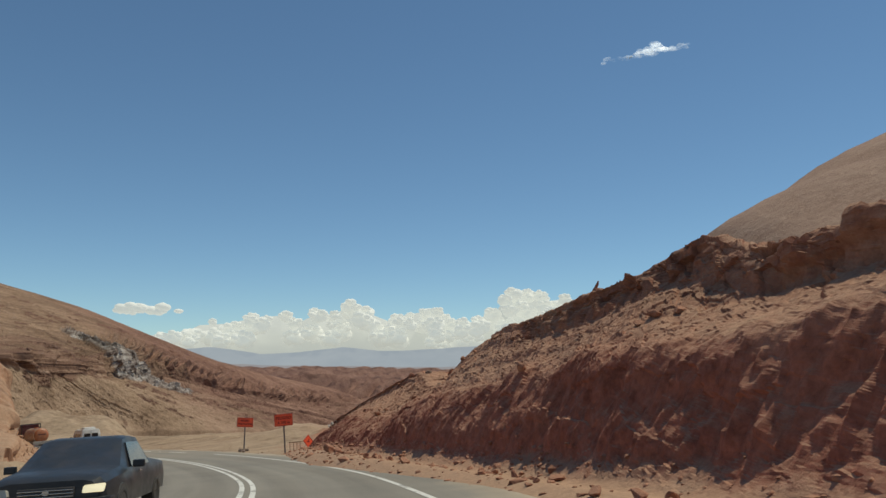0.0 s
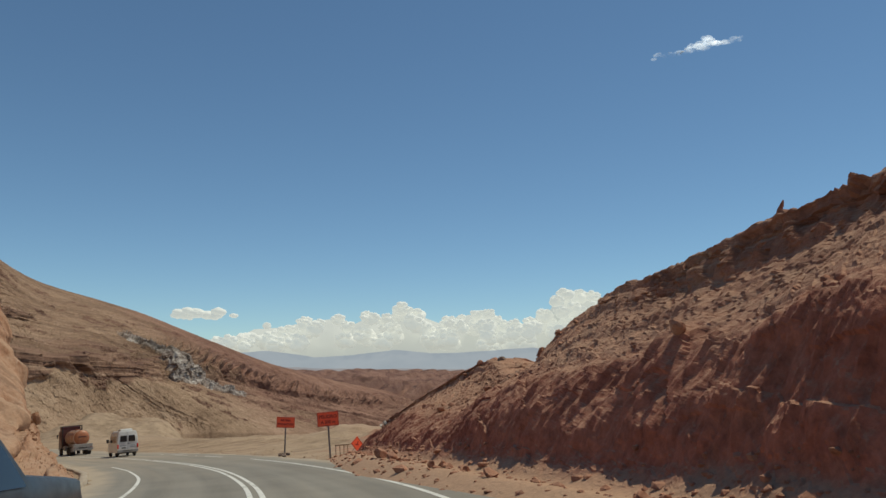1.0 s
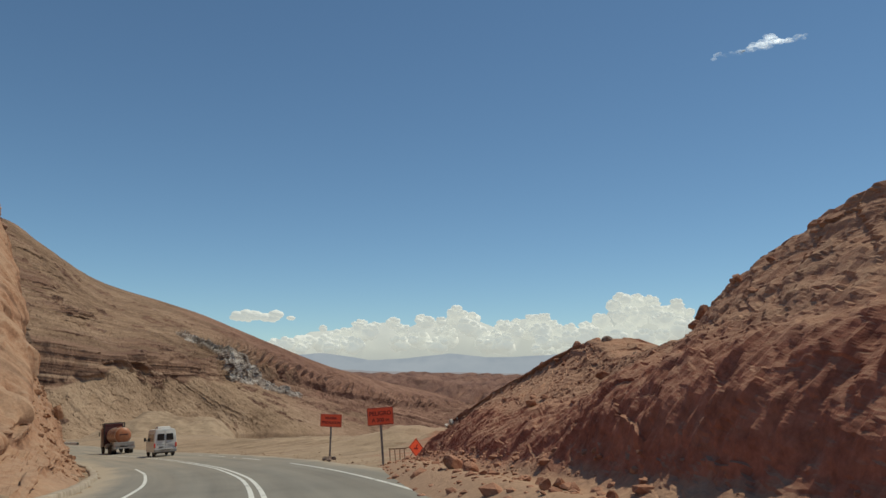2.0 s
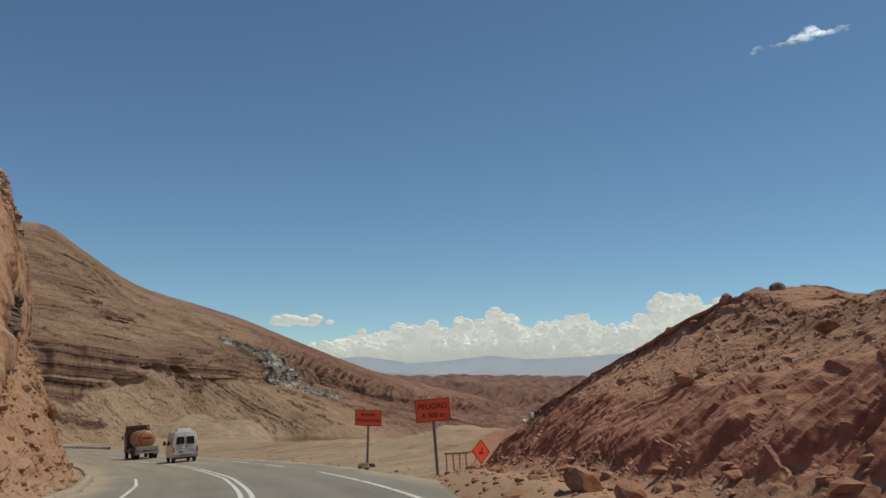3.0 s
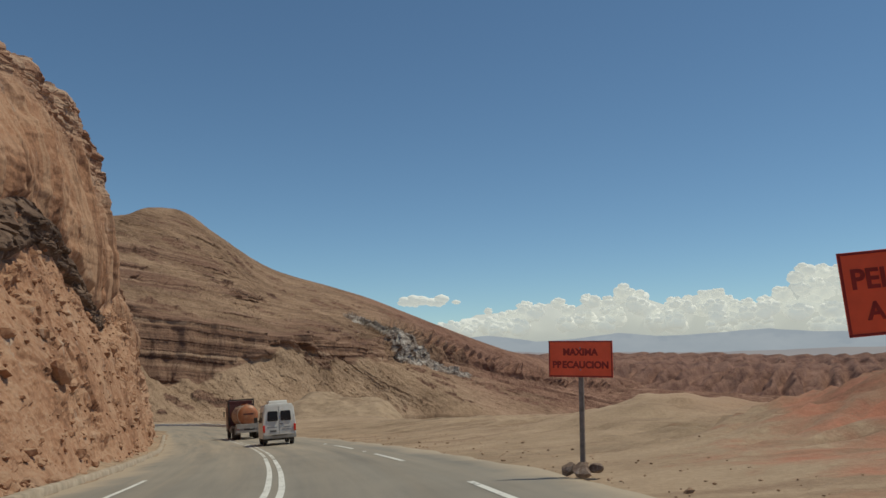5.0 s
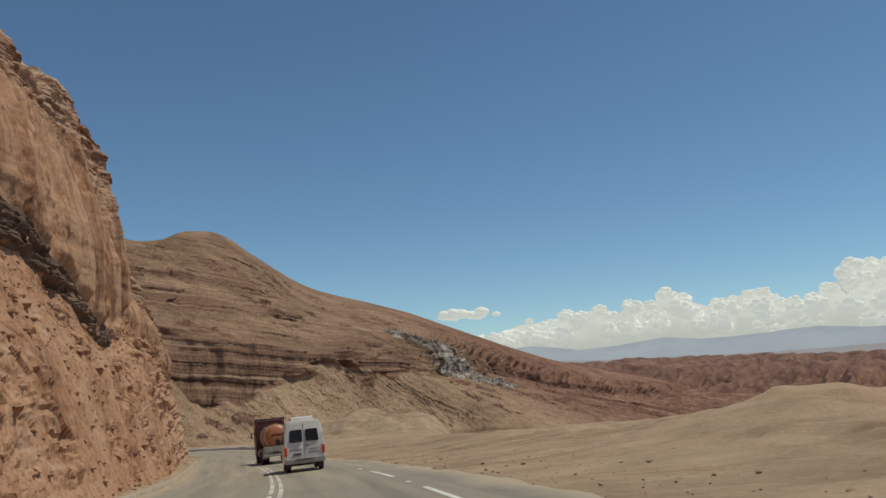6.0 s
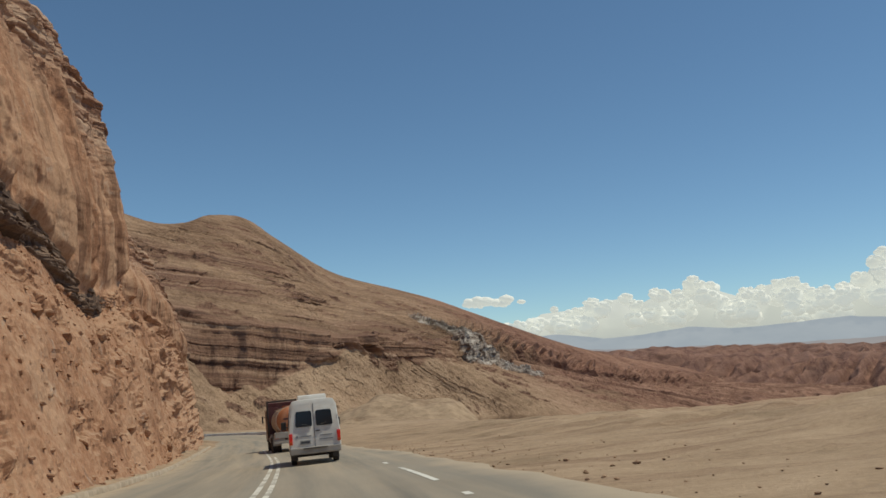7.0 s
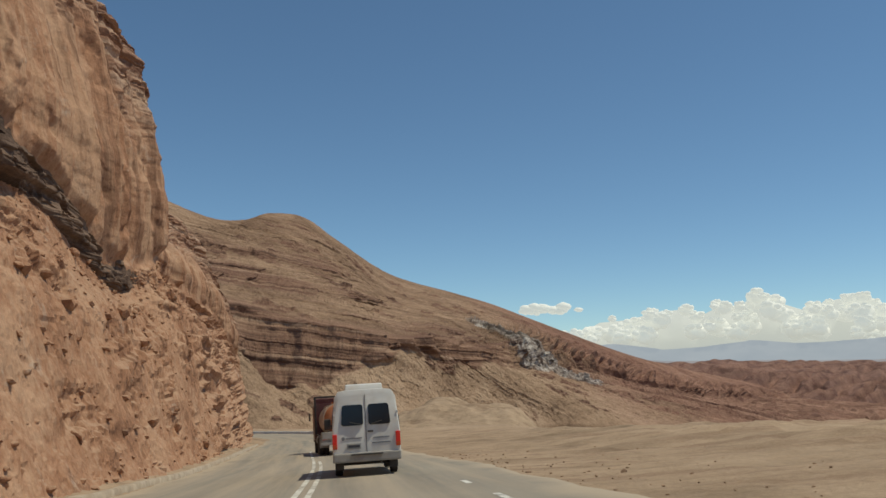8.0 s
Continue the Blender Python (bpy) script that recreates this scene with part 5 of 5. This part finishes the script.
# ---------------------------------------------------------------- tank truck
def tank_truck(m):
    t = thing("tank_truck", m, "maroon truck carrying a dusty orange banded tank", "truck")
    ch = part("chassis", box((0.9, 8.2, 0.30), (0, 4.3, 0.95), 0.02), M["cab_dark"], t)
    part("cross_member", box((2.3, 0.18, 0.22), (0, 0.35, 0.85), 0.02), M["grey_metal"], ch)
    tank = part("tank", lathe([(0.35, 0.30), (0.40, 0.62), (0.52, 0.82), (0.72, 0.92), (5.45, 0.92), (5.62, 0.82), (5.72, 0.6), (5.76, 0.3)], "y", 36, (0, 0.25, 2.06)), M["tank_orange"], t, "dusty orange painted tank", shade=40)
    for y in (0.98, 1.75, 2.55, 3.35, 4.15, 4.95, 5.65):
        part("tank_band", lathe([(y - 0.07, 0.925), (y - 0.07, 0.945), (y + 0.07, 0.945), (y + 0.07, 0.925)], "y", 36, (0, 0, 2.06)), M["tank_band"], tank, "pale band round the tank", shade=40)
    part("manhole", lathe([(2.94, 0.28), (3.12, 0.28)], "y", 16, (0, 0, 0)).copy() if False else rod((0, 3.3, 2.92), (0, 3.3, 3.10), 0.28, 16), M["tank_orange"], tank)
    part("rear_badge", box((0.9, 0.01, 0.14), (0, 0.60, 2.16), 0.003), M["cab_red"], tank)
    for sx in (-1, 1):
        part("saddle", box((0.30, 4.6, 0.42), (sx * 0.45, 3.2, 1.22), 0.03), M["grey_metal"], t)
        part("catwalk_rail", rod((sx * 0.62, 1.2, 2.86), (sx * 0.62, 5.4, 2.86), 0.03, 8), M["grey_metal"], tank)
        part("mudguard", box((0.55, 2.9, 0.05), (sx * 0.95, 2.4, 1.20), 0.015), M["cab_dark"], t)
        part("mud_flap", box((0.50, 0.03, 0.55), (sx * 0.95, 0.98, 0.72), 0.004), M["grey_metal"], t)
        lt = part("tail_light", box((0.26, 0.06, 0.15), (sx * 0.95, 0.22, 0.98), 0.015), M["tail_red"], t, "lit red tail light")
        part("reflector", box((0.12, 0.02, 0.12), (sx * 0.70, 0.20, 0.98), 0.01), M["tail_amber"], lt)
        for y in (1.75, 3.05):
            for off in (0.0, 0.30):
                wheel(t, sx * (1.06 - off), y, 0.50, 0.27)
        wheel(t, sx * 1.02, 7.5, 0.50, 0.28)
        part("side_tank", rod((sx * 0.85, 4.6, 0.86), (sx * 0.85, 5.9, 0.86), 0.32, 18), M["grey_metal"], t)
        mir = part("mirror", box((0.10, 0.16, 0.50), (sx * 1.45, 7.6, 2.35), 0.02), M["cab_dark"], t)
        part("mirror_arm", rod((sx * 1.2, 7.6, 2.5), (sx * 1.42, 7.6, 2.5), 0.02, 6), M["cab_dark"], mir)
    part("rear_bumper", box((2.35, 0.14, 0.16), (0, 0.20, 0.66), 0.02), M["grey_metal"], t)
    part("rear_deck", box((2.2, 0.75, 0.40), (0, 0.55, 1.12), 0.03), M["grey_metal"], t, "dusty grey metal rear deck")
    part("number_plate", box((0.34, 0.012, 0.13), (0.2, 0.165, 0.95), 0.003), M["plate"], t)
    cab = part("cab", shell([[(-1.22, 6.25, 0.95), (-1.22, 6.25, 2.9), (-1.10, 6.3, 3.15), (1.10, 6.3, 3.15), (1.22, 6.25, 2.9), (1.22, 6.25, 0.95)],
                             [(-1.24, 7.9, 0.75), (-1.24, 7.9, 2.9), (-1.10, 7.9, 3.15), (1.10, 7.9, 3.15), (1.24, 7.9, 2.9), (1.24, 7.9, 0.75)],
                             [(-1.2, 8.35, 0.7), (-1.16, 8.2, 2.75), (-1.0, 8.1, 3.0), (1.0, 8.1, 3.0), (1.16, 8.2, 2.75), (1.2, 8.35, 0.7)]], 0.03), M["cab_red"], t, "maroon painted cab", shade=35)
    part("rear_cab_window", pane([(-0.5, 6.235, 2.15), (0.5, 6.235, 2.15), (0.5, 6.245, 2.65), (-0.5, 6.245, 2.65)], 0.02, 0.06), M["glass_dark"], cab)
    rack = part("roof_rack", box((2.4, 0.10, 0.12), (0, 6.15, 3.55), 0.02), M["cab_dark"], t, "black frame behind the cab roof")
    for sx in (-1, 1):
        part("rack_post", box((0.12, 0.10, 2.4), (sx * 1.14, 6.12, 2.36), 0.02), M["cab_dark"], rack)
        part("rack_bar", box((0.07, 1.5, 0.10), (sx * 1.14, 6.9, 3.52), 0.015), M["cab_dark"], rack)
    part("roof_visor", box((2.3, 0.5, 0.35), (0, 7.2, 3.32), 0.06), M["cab_red"], cab)
    part("rear_panel", box((2.25, 0.06, 1.1), (0, 6.14, 2.6), 0.02), M["cab_red"], t)
    return t


# ---------------------------------------------------------------- dark pickup that comes the other way
def pickup(m):
    c = thing("pickup_truck", m, "dusty black pickup with one headlight on", "car")

    def ring(y, w, lo, belt, hi, tw):
        return [(-w, y, lo), (-w * 1.02, y, (lo + belt) / 2), (-w * 0.98, y, belt), (-tw, y, hi), (-tw * 0.8, y, hi + 0.04), (tw * 0.8, y, hi + 0.04), (tw, y, hi), (w * 0.98, y, belt), (w * 1.02, y, (lo + belt) / 2), (w, y, lo)]
    secs = [ring(0.0, 0.74, 0.46, 0.80, 0.92, 0.66), ring(0.12, 0.84, 0.42, 0.88, 1.00, 0.74), ring(0.5, 0.90, 0.40, 0.95, 1.06, 0.78), ring(1.25, 0.91, 0.38, 1.02, 1.14, 0.80),
            ring(2.05, 0.91, 0.38, 1.05, 1.68, 0.66), ring(2.5, 0.91, 0.38, 1.05, 1.74, 0.66), ring(3.25, 0.91, 0.38, 1.06, 1.72, 0.66), ring(3.6, 0.91, 0.38, 1.06, 1.22, 0.80),
            ring(5.0, 0.91, 0.42, 1.06, 1.10, 0.84), ring(5.1, 0.88, 0.48, 1.04, 1.08, 0.82)]
    body = part("body", shell(secs), M["car_paint"], c, shade=30)
    part("windscreen", pane([(0.74, 1.27, 1.13), (-0.74, 1.27, 1.13), (-0.61, 2.02, 1.66), (0.61, 2.02, 1.66)], 0.03, 0.06), M["glass_dark"], c, "dark windscreen")
    part("grille", box((0.82, 0.05, 0.22), (0, 0.0, 0.74), 0.02), M["dark_plastic"], c)
    for z in (0.68, 0.74, 0.80):
        part("grille_bar", box((0.80, 0.03, 0.018), (0, -0.03, z), 0.004), M["chrome"], c)
    part("badge", lathe([(-0.045, 0.05), (-0.03, 0.06)], "y", 14, (0, 0, 0.76)), M["chrome"], c)
    bum = part("bumper", shell([[(-0.60, -0.10, 0.40), (-0.60, -0.10, 0.60), (0.60, -0.10, 0.60), (0.60, -0.10, 0.40)], [(-0.92, 0.02, 0.36), (-0.92, 0.02, 0.64), (0.92, 0.02, 0.64), (0.92, 0.02, 0.36)],
                                [(-0.94, 0.30, 0.36), (-0.94, 0.30, 0.62), (0.94, 0.30, 0.62), (0.94, 0.30, 0.36)]], 0.02), M["car_paint"], c, shade=35)
    plate = part("number_plate", box((0.40, 0.012, 0.14), (0, -0.115, 0.50), 0.003), M["plate"], bum)
    for sx in (-1, 1):
        part("headlight", pane([(sx * 0.52, -0.04, 0.72), (sx * 0.82, 0.05, 0.72), (sx * 0.84, 0.09, 0.88), (sx * 0.54, -0.02, 0.86)], 0.08, 0.03), M["head_glow"] if sx > 0 else M["head_clear"], c, "lit headlight" if sx > 0 else "clear headlight")
        part("fog_lamp", rod((sx * 0.68, -0.10, 0.48), (sx * 0.68, 0.0, 0.48), 0.06, 14), M["head_clear"], bum)
        part("mirror", box((0.20, 0.10, 0.16), (sx * 1.04, 1.62, 1.16), 0.03), M["car_paint"], c)
        part("side_window", pane([(sx * 0.885, 1.75, 1.10), (sx * 0.885, 3.4, 1.10), (sx * 0.70, 3.2, 1.62), (sx * 0.70, 2.1, 1.62)], 0.02, 0.05), M["glass_dark"], c)
        part("wheel_arch", lathe([(-0.03, 0.42), (0.03, 0.42)], "x", 24, (sx * 0.90, 0.95, 0.40)), M["dark_plastic"], c)
        part("door_handle", box((0.03, 0.14, 0.03), (sx * 0.93, 2.35, 0.98), 0.008), M["chrome"], c)
        for y in (0.95, 4.1):
            wheel(c, sx * 0.82, y, 0.37, 0.24)
    return c


S_END = float(RS[np.argmin(np.hypot(RC[:, 0] - END[0], RC[:, 1] - END[1]))])
van(road_pose(S_END + 23.0, 1.55))
tank_truck(road_pose(S_END + 47.0, 1.55, 2.0))
pickup(road_pose(13.0, -2.7) @ Matrix.Diagonal((1, 1, 0.80, 1)))


# ---------------------------------------------------------------- signs
def text_part(body, height, at, mat, parent, name="lettering"):
    cu = bpy.data.curves.new(name, "FONT")
    cu.body, cu.align_x, cu.align_y, cu.size, cu.extrude = body, "CENTER", "CENTER", height / 0.70, 0.003
    cu.offset = 0.006
    tmp = bpy.data.objects.new(name, cu)
    scene.collection.objects.link(tmp)
    dg = bpy.context.evaluated_depsgraph_get()
    me = bpy.data.meshes.new_from_object(tmp.evaluated_get(dg))
    bpy.data.objects.remove(tmp)
    me.materials.clear()
    me.materials.append(mat)
    ob = new(name, me)
    ob.parent = parent
    ob.matrix_local = Matrix.Translation(at) @ pose(0, 0, 0, 90, 0, 0)
    return ob


def road_sign(base, turn, lean, tip, width, height, low, words, label, post):
    s = thing("road_sign", Matrix.Translation(base) @ pose(0, 0, 0, 0, lean, turn), label, "sign", "orange roadwork signs")
    part("post", box((post, post * 0.7, low + height + 0.45), (0, 0.04, (low + height - 0.45) / 2), 0.006), M["galvanised"], s, "dusty steel post")
    b = part("board", box((width, 0.012, height), (0, 0, low + height / 2), 0.004, (0, tip, 0)), M["sign_orange"], s, "bright orange-red panel")
    for z in (0, 1):
        part("border", box((width, 0.006, 0.022), (0, -0.010, low + z * height + (0.014 if not z else -0.014)), 0.0), M["sign_black"], b)
    for x in (-1, 1):
        part("border", box((0.022, 0.006, height), (x * (width / 2 - 0.014), -0.010, low + height / 2), 0.0), M["sign_black"], b)
    for z in (0.2, 0.8):
        part("bolt", lathe([(-0.016, 0.012), (-0.006, 0.014)], "y", 8, (0, 0, low + height * z)), M["steel"], b)
        part("bracket", box((0.3, 0.03, 0.04), (0, 0.02, low + height * z), 0.004), M["galvanised"], s)
    for w, h, z in words:
        text_part(w, h, (0, -0.009, low + z * height), M["sign_black"], b)
    return s


road_sign((-13.86, 57.1, -5.66), -8, 1.0, 0, 1.17, 0.64, 1.62, (("MAXIMA", 0.115, 0.68), ("PRECAUCION", 0.115, 0.33)), "orange MAXIMA PRECAUCION warning sign on a post", 0.085)
road_sign((-9.72, 50.6, -5.12), 14, -4.6, 0, 1.11, 0.73, 1.62, (("PELIGRO", 0.17, 0.66), ("A 300 m", 0.15, 0.28)), "leaning orange PELIGRO A 300 m warning sign", 0.095)


def diamond_sign(base, turn):
    s = thing("diamond_sign", Matrix.Translation(base) @ pose(0, 0, 0, -8, 6, turn), "small orange diamond work sign leaning by rocks", "sign", "orange roadwork signs")
    b = part("board", box((0.56, 0.012, 0.56), (0, 0, 0.40), 0.004, (0, 45, 0)), M["sign_orange"], s, "orange diamond panel")
    for a in range(4):
        part("border", box((0.53, 0.006, 0.016), (math.cos(radians(45 + 90 * a)) * 0.26, -0.010, 0.40 + math.sin(radians(45 + 90 * a)) * 0.26), 0.0, (0, 45 - 90 * a if a % 2 else -45 + 90 * a + 90, 0)), M["sign_black"], b)
    part("pictogram", box((0.20, 0.006, 0.06), (0, -0.011, 0.36), 0.0), M["sign_black"], b)
    part("pictogram", box((0.05, 0.006, 0.16), (0.03, -0.011, 0.45), 0.0, (0, 20, 0)), M["sign_black"], b)
    for sx in (-1, 1):
        part("leg", rod((sx * 0.10, 0.03, 0.25), (sx * 0.22, 0.22, -0.08), 0.014, 6), M["galvanised"], s)
    return s


diamond_sign((-8.36, 50.85, -4.84), 48)


def trestle(m):
    t = thing("wooden_barrier", m, "small weathered wooden frame leaning by the sign", "barrier")
    for x, lean in ((-0.40, 5), (-0.12, 8), (0.14, 4), (0.40, 6)):
        part("post", box((0.05, 0.04, 0.60), (x, 0, 0.26), 0.006, (0, -lean, 0)), M["wood"], t)
    part("top_rail", box((0.98, 0.045, 0.05), (0, -0.01, 0.54), 0.006, (0, -2, 0)), M["wood"], t)
    part("bottom_rail", box((0.92, 0.045, 0.045), (0, 0, 0.03), 0.006), M["wood"], t)
    part("pole", rod((0.36, 0.02, 0.56), (1.05, 0.35, 0.66), 0.022, 8), M["wood"], t, "long pale pole")
    part("pole", rod((0.30, 0.04, 0.05), (1.05, 0.30, 0.18), 0.020, 8), M["wood"], t, "long pale pole")
    part("brace", box((0.045, 0.55, 0.045), (0.25, 0.22, 0.20), 0.006, (38, 0, 0)), M["wood"], t)
    return t


trestle(Matrix.Translation((-9.1, 50.5, -5.08)) @ pose(0, 0, 0, -6, 0, 6) @ Matrix.Diagonal((0.78, 1, 1.12, 1)))


# ---------------------------------------------------------------- stones
def stone_mesh(r, seed, level=2, squash=(1, 1, 0.75)):
    """A broken stone: a ball cut by random planes."""
    v, f = unit_puff(level)
    rr = np.random.RandomState(seed)
    w = v * (1 + 0.16 * fbm(v * 1.4 + seed * 7.1, 3, 0.6, seed))[:, None]
    for _ in range(11):
        n = rr.normal(size=3)
        n /= np.linalg.norm(n)
        h = w @ n
        w = w - np.outer(np.maximum(h - rr.uniform(0.45, 0.85), 0), n)
    return w * r * np.array(squash), f


def boulder(name, at, r, seed, mat, label, squash=(1, 1, 0.75)):
    v, f = stone_mesh(r, seed, 3, squash)
    ob = soup_mesh(name, v, f, mat, shade=False)
    ob.location = at
    return tagged(ob, label, "rock", "loose rocks")


def on_spur(x, y):
    q = P_SPUR[(SPUR_UP > 1.6) & (SPUR_UP < 8.6)].reshape(-1, 3)
    k = np.hypot(q[:, 0] - x, q[:, 1] - y) < 0.22
    return float(q[k, 2].max()) if k.any() else float(ground_height(np.array([x]), np.array([y]))[0])


for k, (dx, dy, r) in enumerate(((-0.22, -0.12, 0.17), (0.06, -0.24, 0.19), (0.27, -0.02, 0.15), (-0.02, 0.16, 0.16))):
    boulder("boulder", (-13.86 + dx, 57.05 + dy, -5.60), r, 3 + k, M["boulder"], "dark rounded stone weighting a sign post")
for k, (x, y, r) in enumerate(((-6.5, 48.3, 0.24), (-6.2, 48.15, 0.17), (-6.75, 48.55, 0.15))):
    boulder("pale_boulder", (x, y, on_spur(x, y) - 0.15), r * 0.8, 12 + k, M["pale_rock"], "pale salt-white stone on the spur")
for k, (x, y, r) in enumerate(((-1.15, 43.8, 0.24), (-0.75, 43.3, 0.20), (-1.7, 44.2, 0.2), (-0.2, 40.0, 0.16), (-2.9, 45.3, 0.22))):
    boulder("boulder", (x, y, on_spur(x, y) - 0.05), r, 22 + k, M["boulder"] if k in (1, 3) else M["rock_right"], "brown boulder on the crest of the spur")
pin = boulder("rock_pinnacle", (4.6, 24.05, on_spur(4.6, 24.05) + 0.05), 0.085, 41, M["rock_right"], "thin leaning finger of dark rock", (0.8, 0.8, 3.4))
pin.rotation_euler = (0.1, 0.35, 0)


def scatter(name, picks, sizes, mat, seed, label):
    r = random.Random(seed)
    shapes = [stone_mesh(1.0, seed + i, 1) for i in range(9)]
    V, F, o = [], [], 0
    for p, size in zip(picks, sizes):
        v, f = shapes[r.randrange(9)]
        a = r.uniform(0, 6.28)
        c, s = math.cos(a), math.sin(a)
        v = v @ np.array([[c, s, 0], [-s, c, 0], [0, 0, 1]]) * size * np.array([1, r.uniform(0.6, 1), r.uniform(0.6, 1)])
        V.append(v + p)
        F.append(f + o)
        o += len(v)
    return tagged(soup_mesh(name, np.concatenate(V), np.concatenate(F), mat, shade=False), label, "stones", kind="stuff")


nr = np.random.RandomState(4)
pick = P_SPUR[nr.randint(5, 60, 900), nr.randint(36, 820, 900)]
scatter("spur_stones", pick, nr.gamma(1.6, 0.035, 900) + 0.02, M["rock_right"], 100, "loose red-brown stones at the foot of the spur")
pick = P_WALL[nr.randint(12, 190, 1500), nr.randint(54, 1020, 1500)]
scatter("rubble", pick, nr.gamma(1.6, 0.07, 1500) + 0.04, M["rock_cliff"], 120, "fallen tan stones on the slope under the cliff")
s_r, n_r = nr.uniform(5, 110, 1200), np.where(nr.rand(1200) < 0.7, 4.9 + nr.gamma(1.3, 1.5, 1200), -5.9 - nr.gamma(1.2, 0.7, 1200))
q = on_road(s_r, n_r)
q[:, 2] = ground_height(q[:, 0], q[:, 1]) + 0.01
scatter("roadside_gravel", q, nr.gamma(1.3, 0.018, 1200) + 0.01, M["scree"], 140, "scattered stones and gravel along the road")


# single rocks at the foot of the slopes
def rock_row(places, sizes, mat, seed, label):
    meshes = []
    for i in range(6):
        v, f = stone_mesh(1.0, seed + i, 2)
        me = bpy.data.meshes.new("rock")
        me.from_pydata(v.tolist(), [], f.tolist())
        me.materials.append(mat)
        meshes.append(me)
    for i, (p, r) in enumerate(zip(places, sizes)):
        ob = new("rock", meshes[i % 6])
        ob.matrix_world = Matrix.Translation((p[0], p[1], p[2] + 0.25 * r)) @ pose(0, 0, 0, 20 * (i % 3), 15 * (i % 4), 67 * i) @ Matrix.Diagonal((r, r * (0.8 + 0.1 * (i % 4)), r * 0.85, 1))
        tagged(ob, label, "rock", "loose rocks")


def surface_pick(P, rows, cols, count, seed):
    r = np.random.RandomState(seed)
    return P[r.randint(*rows, count), r.randint(*cols, count)]


rock_row(surface_pick(P_WALL, (20, 58), (80, 800), 46, 1), np.random.RandomState(2).gamma(3, 0.05, 46) + 0.06, M["rock_cliff"], 300, "fallen tan rock at the foot of the cliff")
rock_row(surface_pick(P_WALL, (58, 180), (80, 890), 40, 3), np.random.RandomState(4).gamma(3, 0.08, 40) + 0.10, M["rock_cliff"], 320, "angular tan rock on the rubble slope")
rock_row(surface_pick(P_SPUR, (18, 37), (55, 810), 44, 5), np.random.RandomState(6).gamma(3, 0.03, 44) + 0.05, M["rock_right"], 340, "red-brown rock at the foot of the spur")
rock_row(surface_pick(P_SPUR, (115, 245), (55, 810), 40, 7), np.random.RandomState(8).gamma(3, 0.035, 40) + 0.06, M["rock_right"], 360, "loose red-brown rock on the spur")


# low wall round the outside of the far bend
def edge_wall(s0, s1, n):
    s = np.arange(s0, s1, 0.7)
    prof = [(-0.04, -0.25), (0.0, 0.42), (0.03, 0.46), (0.24, 0.46), (0.27, 0.42), (0.31, -0.25)]
    P = np.stack([on_road(s, n + a + 0.12 * fbm(np.stack([s / 6, 0 * s, 0 * s], -1), 3, 0.5, 6), b) for a, b in prof], 1)
    P[..., 2] += 0.10 * fbm(P / 4, 3, 0.6, 9) * (np.array([b for _, b in prof]) > 0)
    return tagged(grid_mesh("edge_wall", P, M["white_barrier"]), "low pale dusty wall round the far bend", "wall", kind="structure")


edge_wall(190, RS[-1] - 2, 5.6)
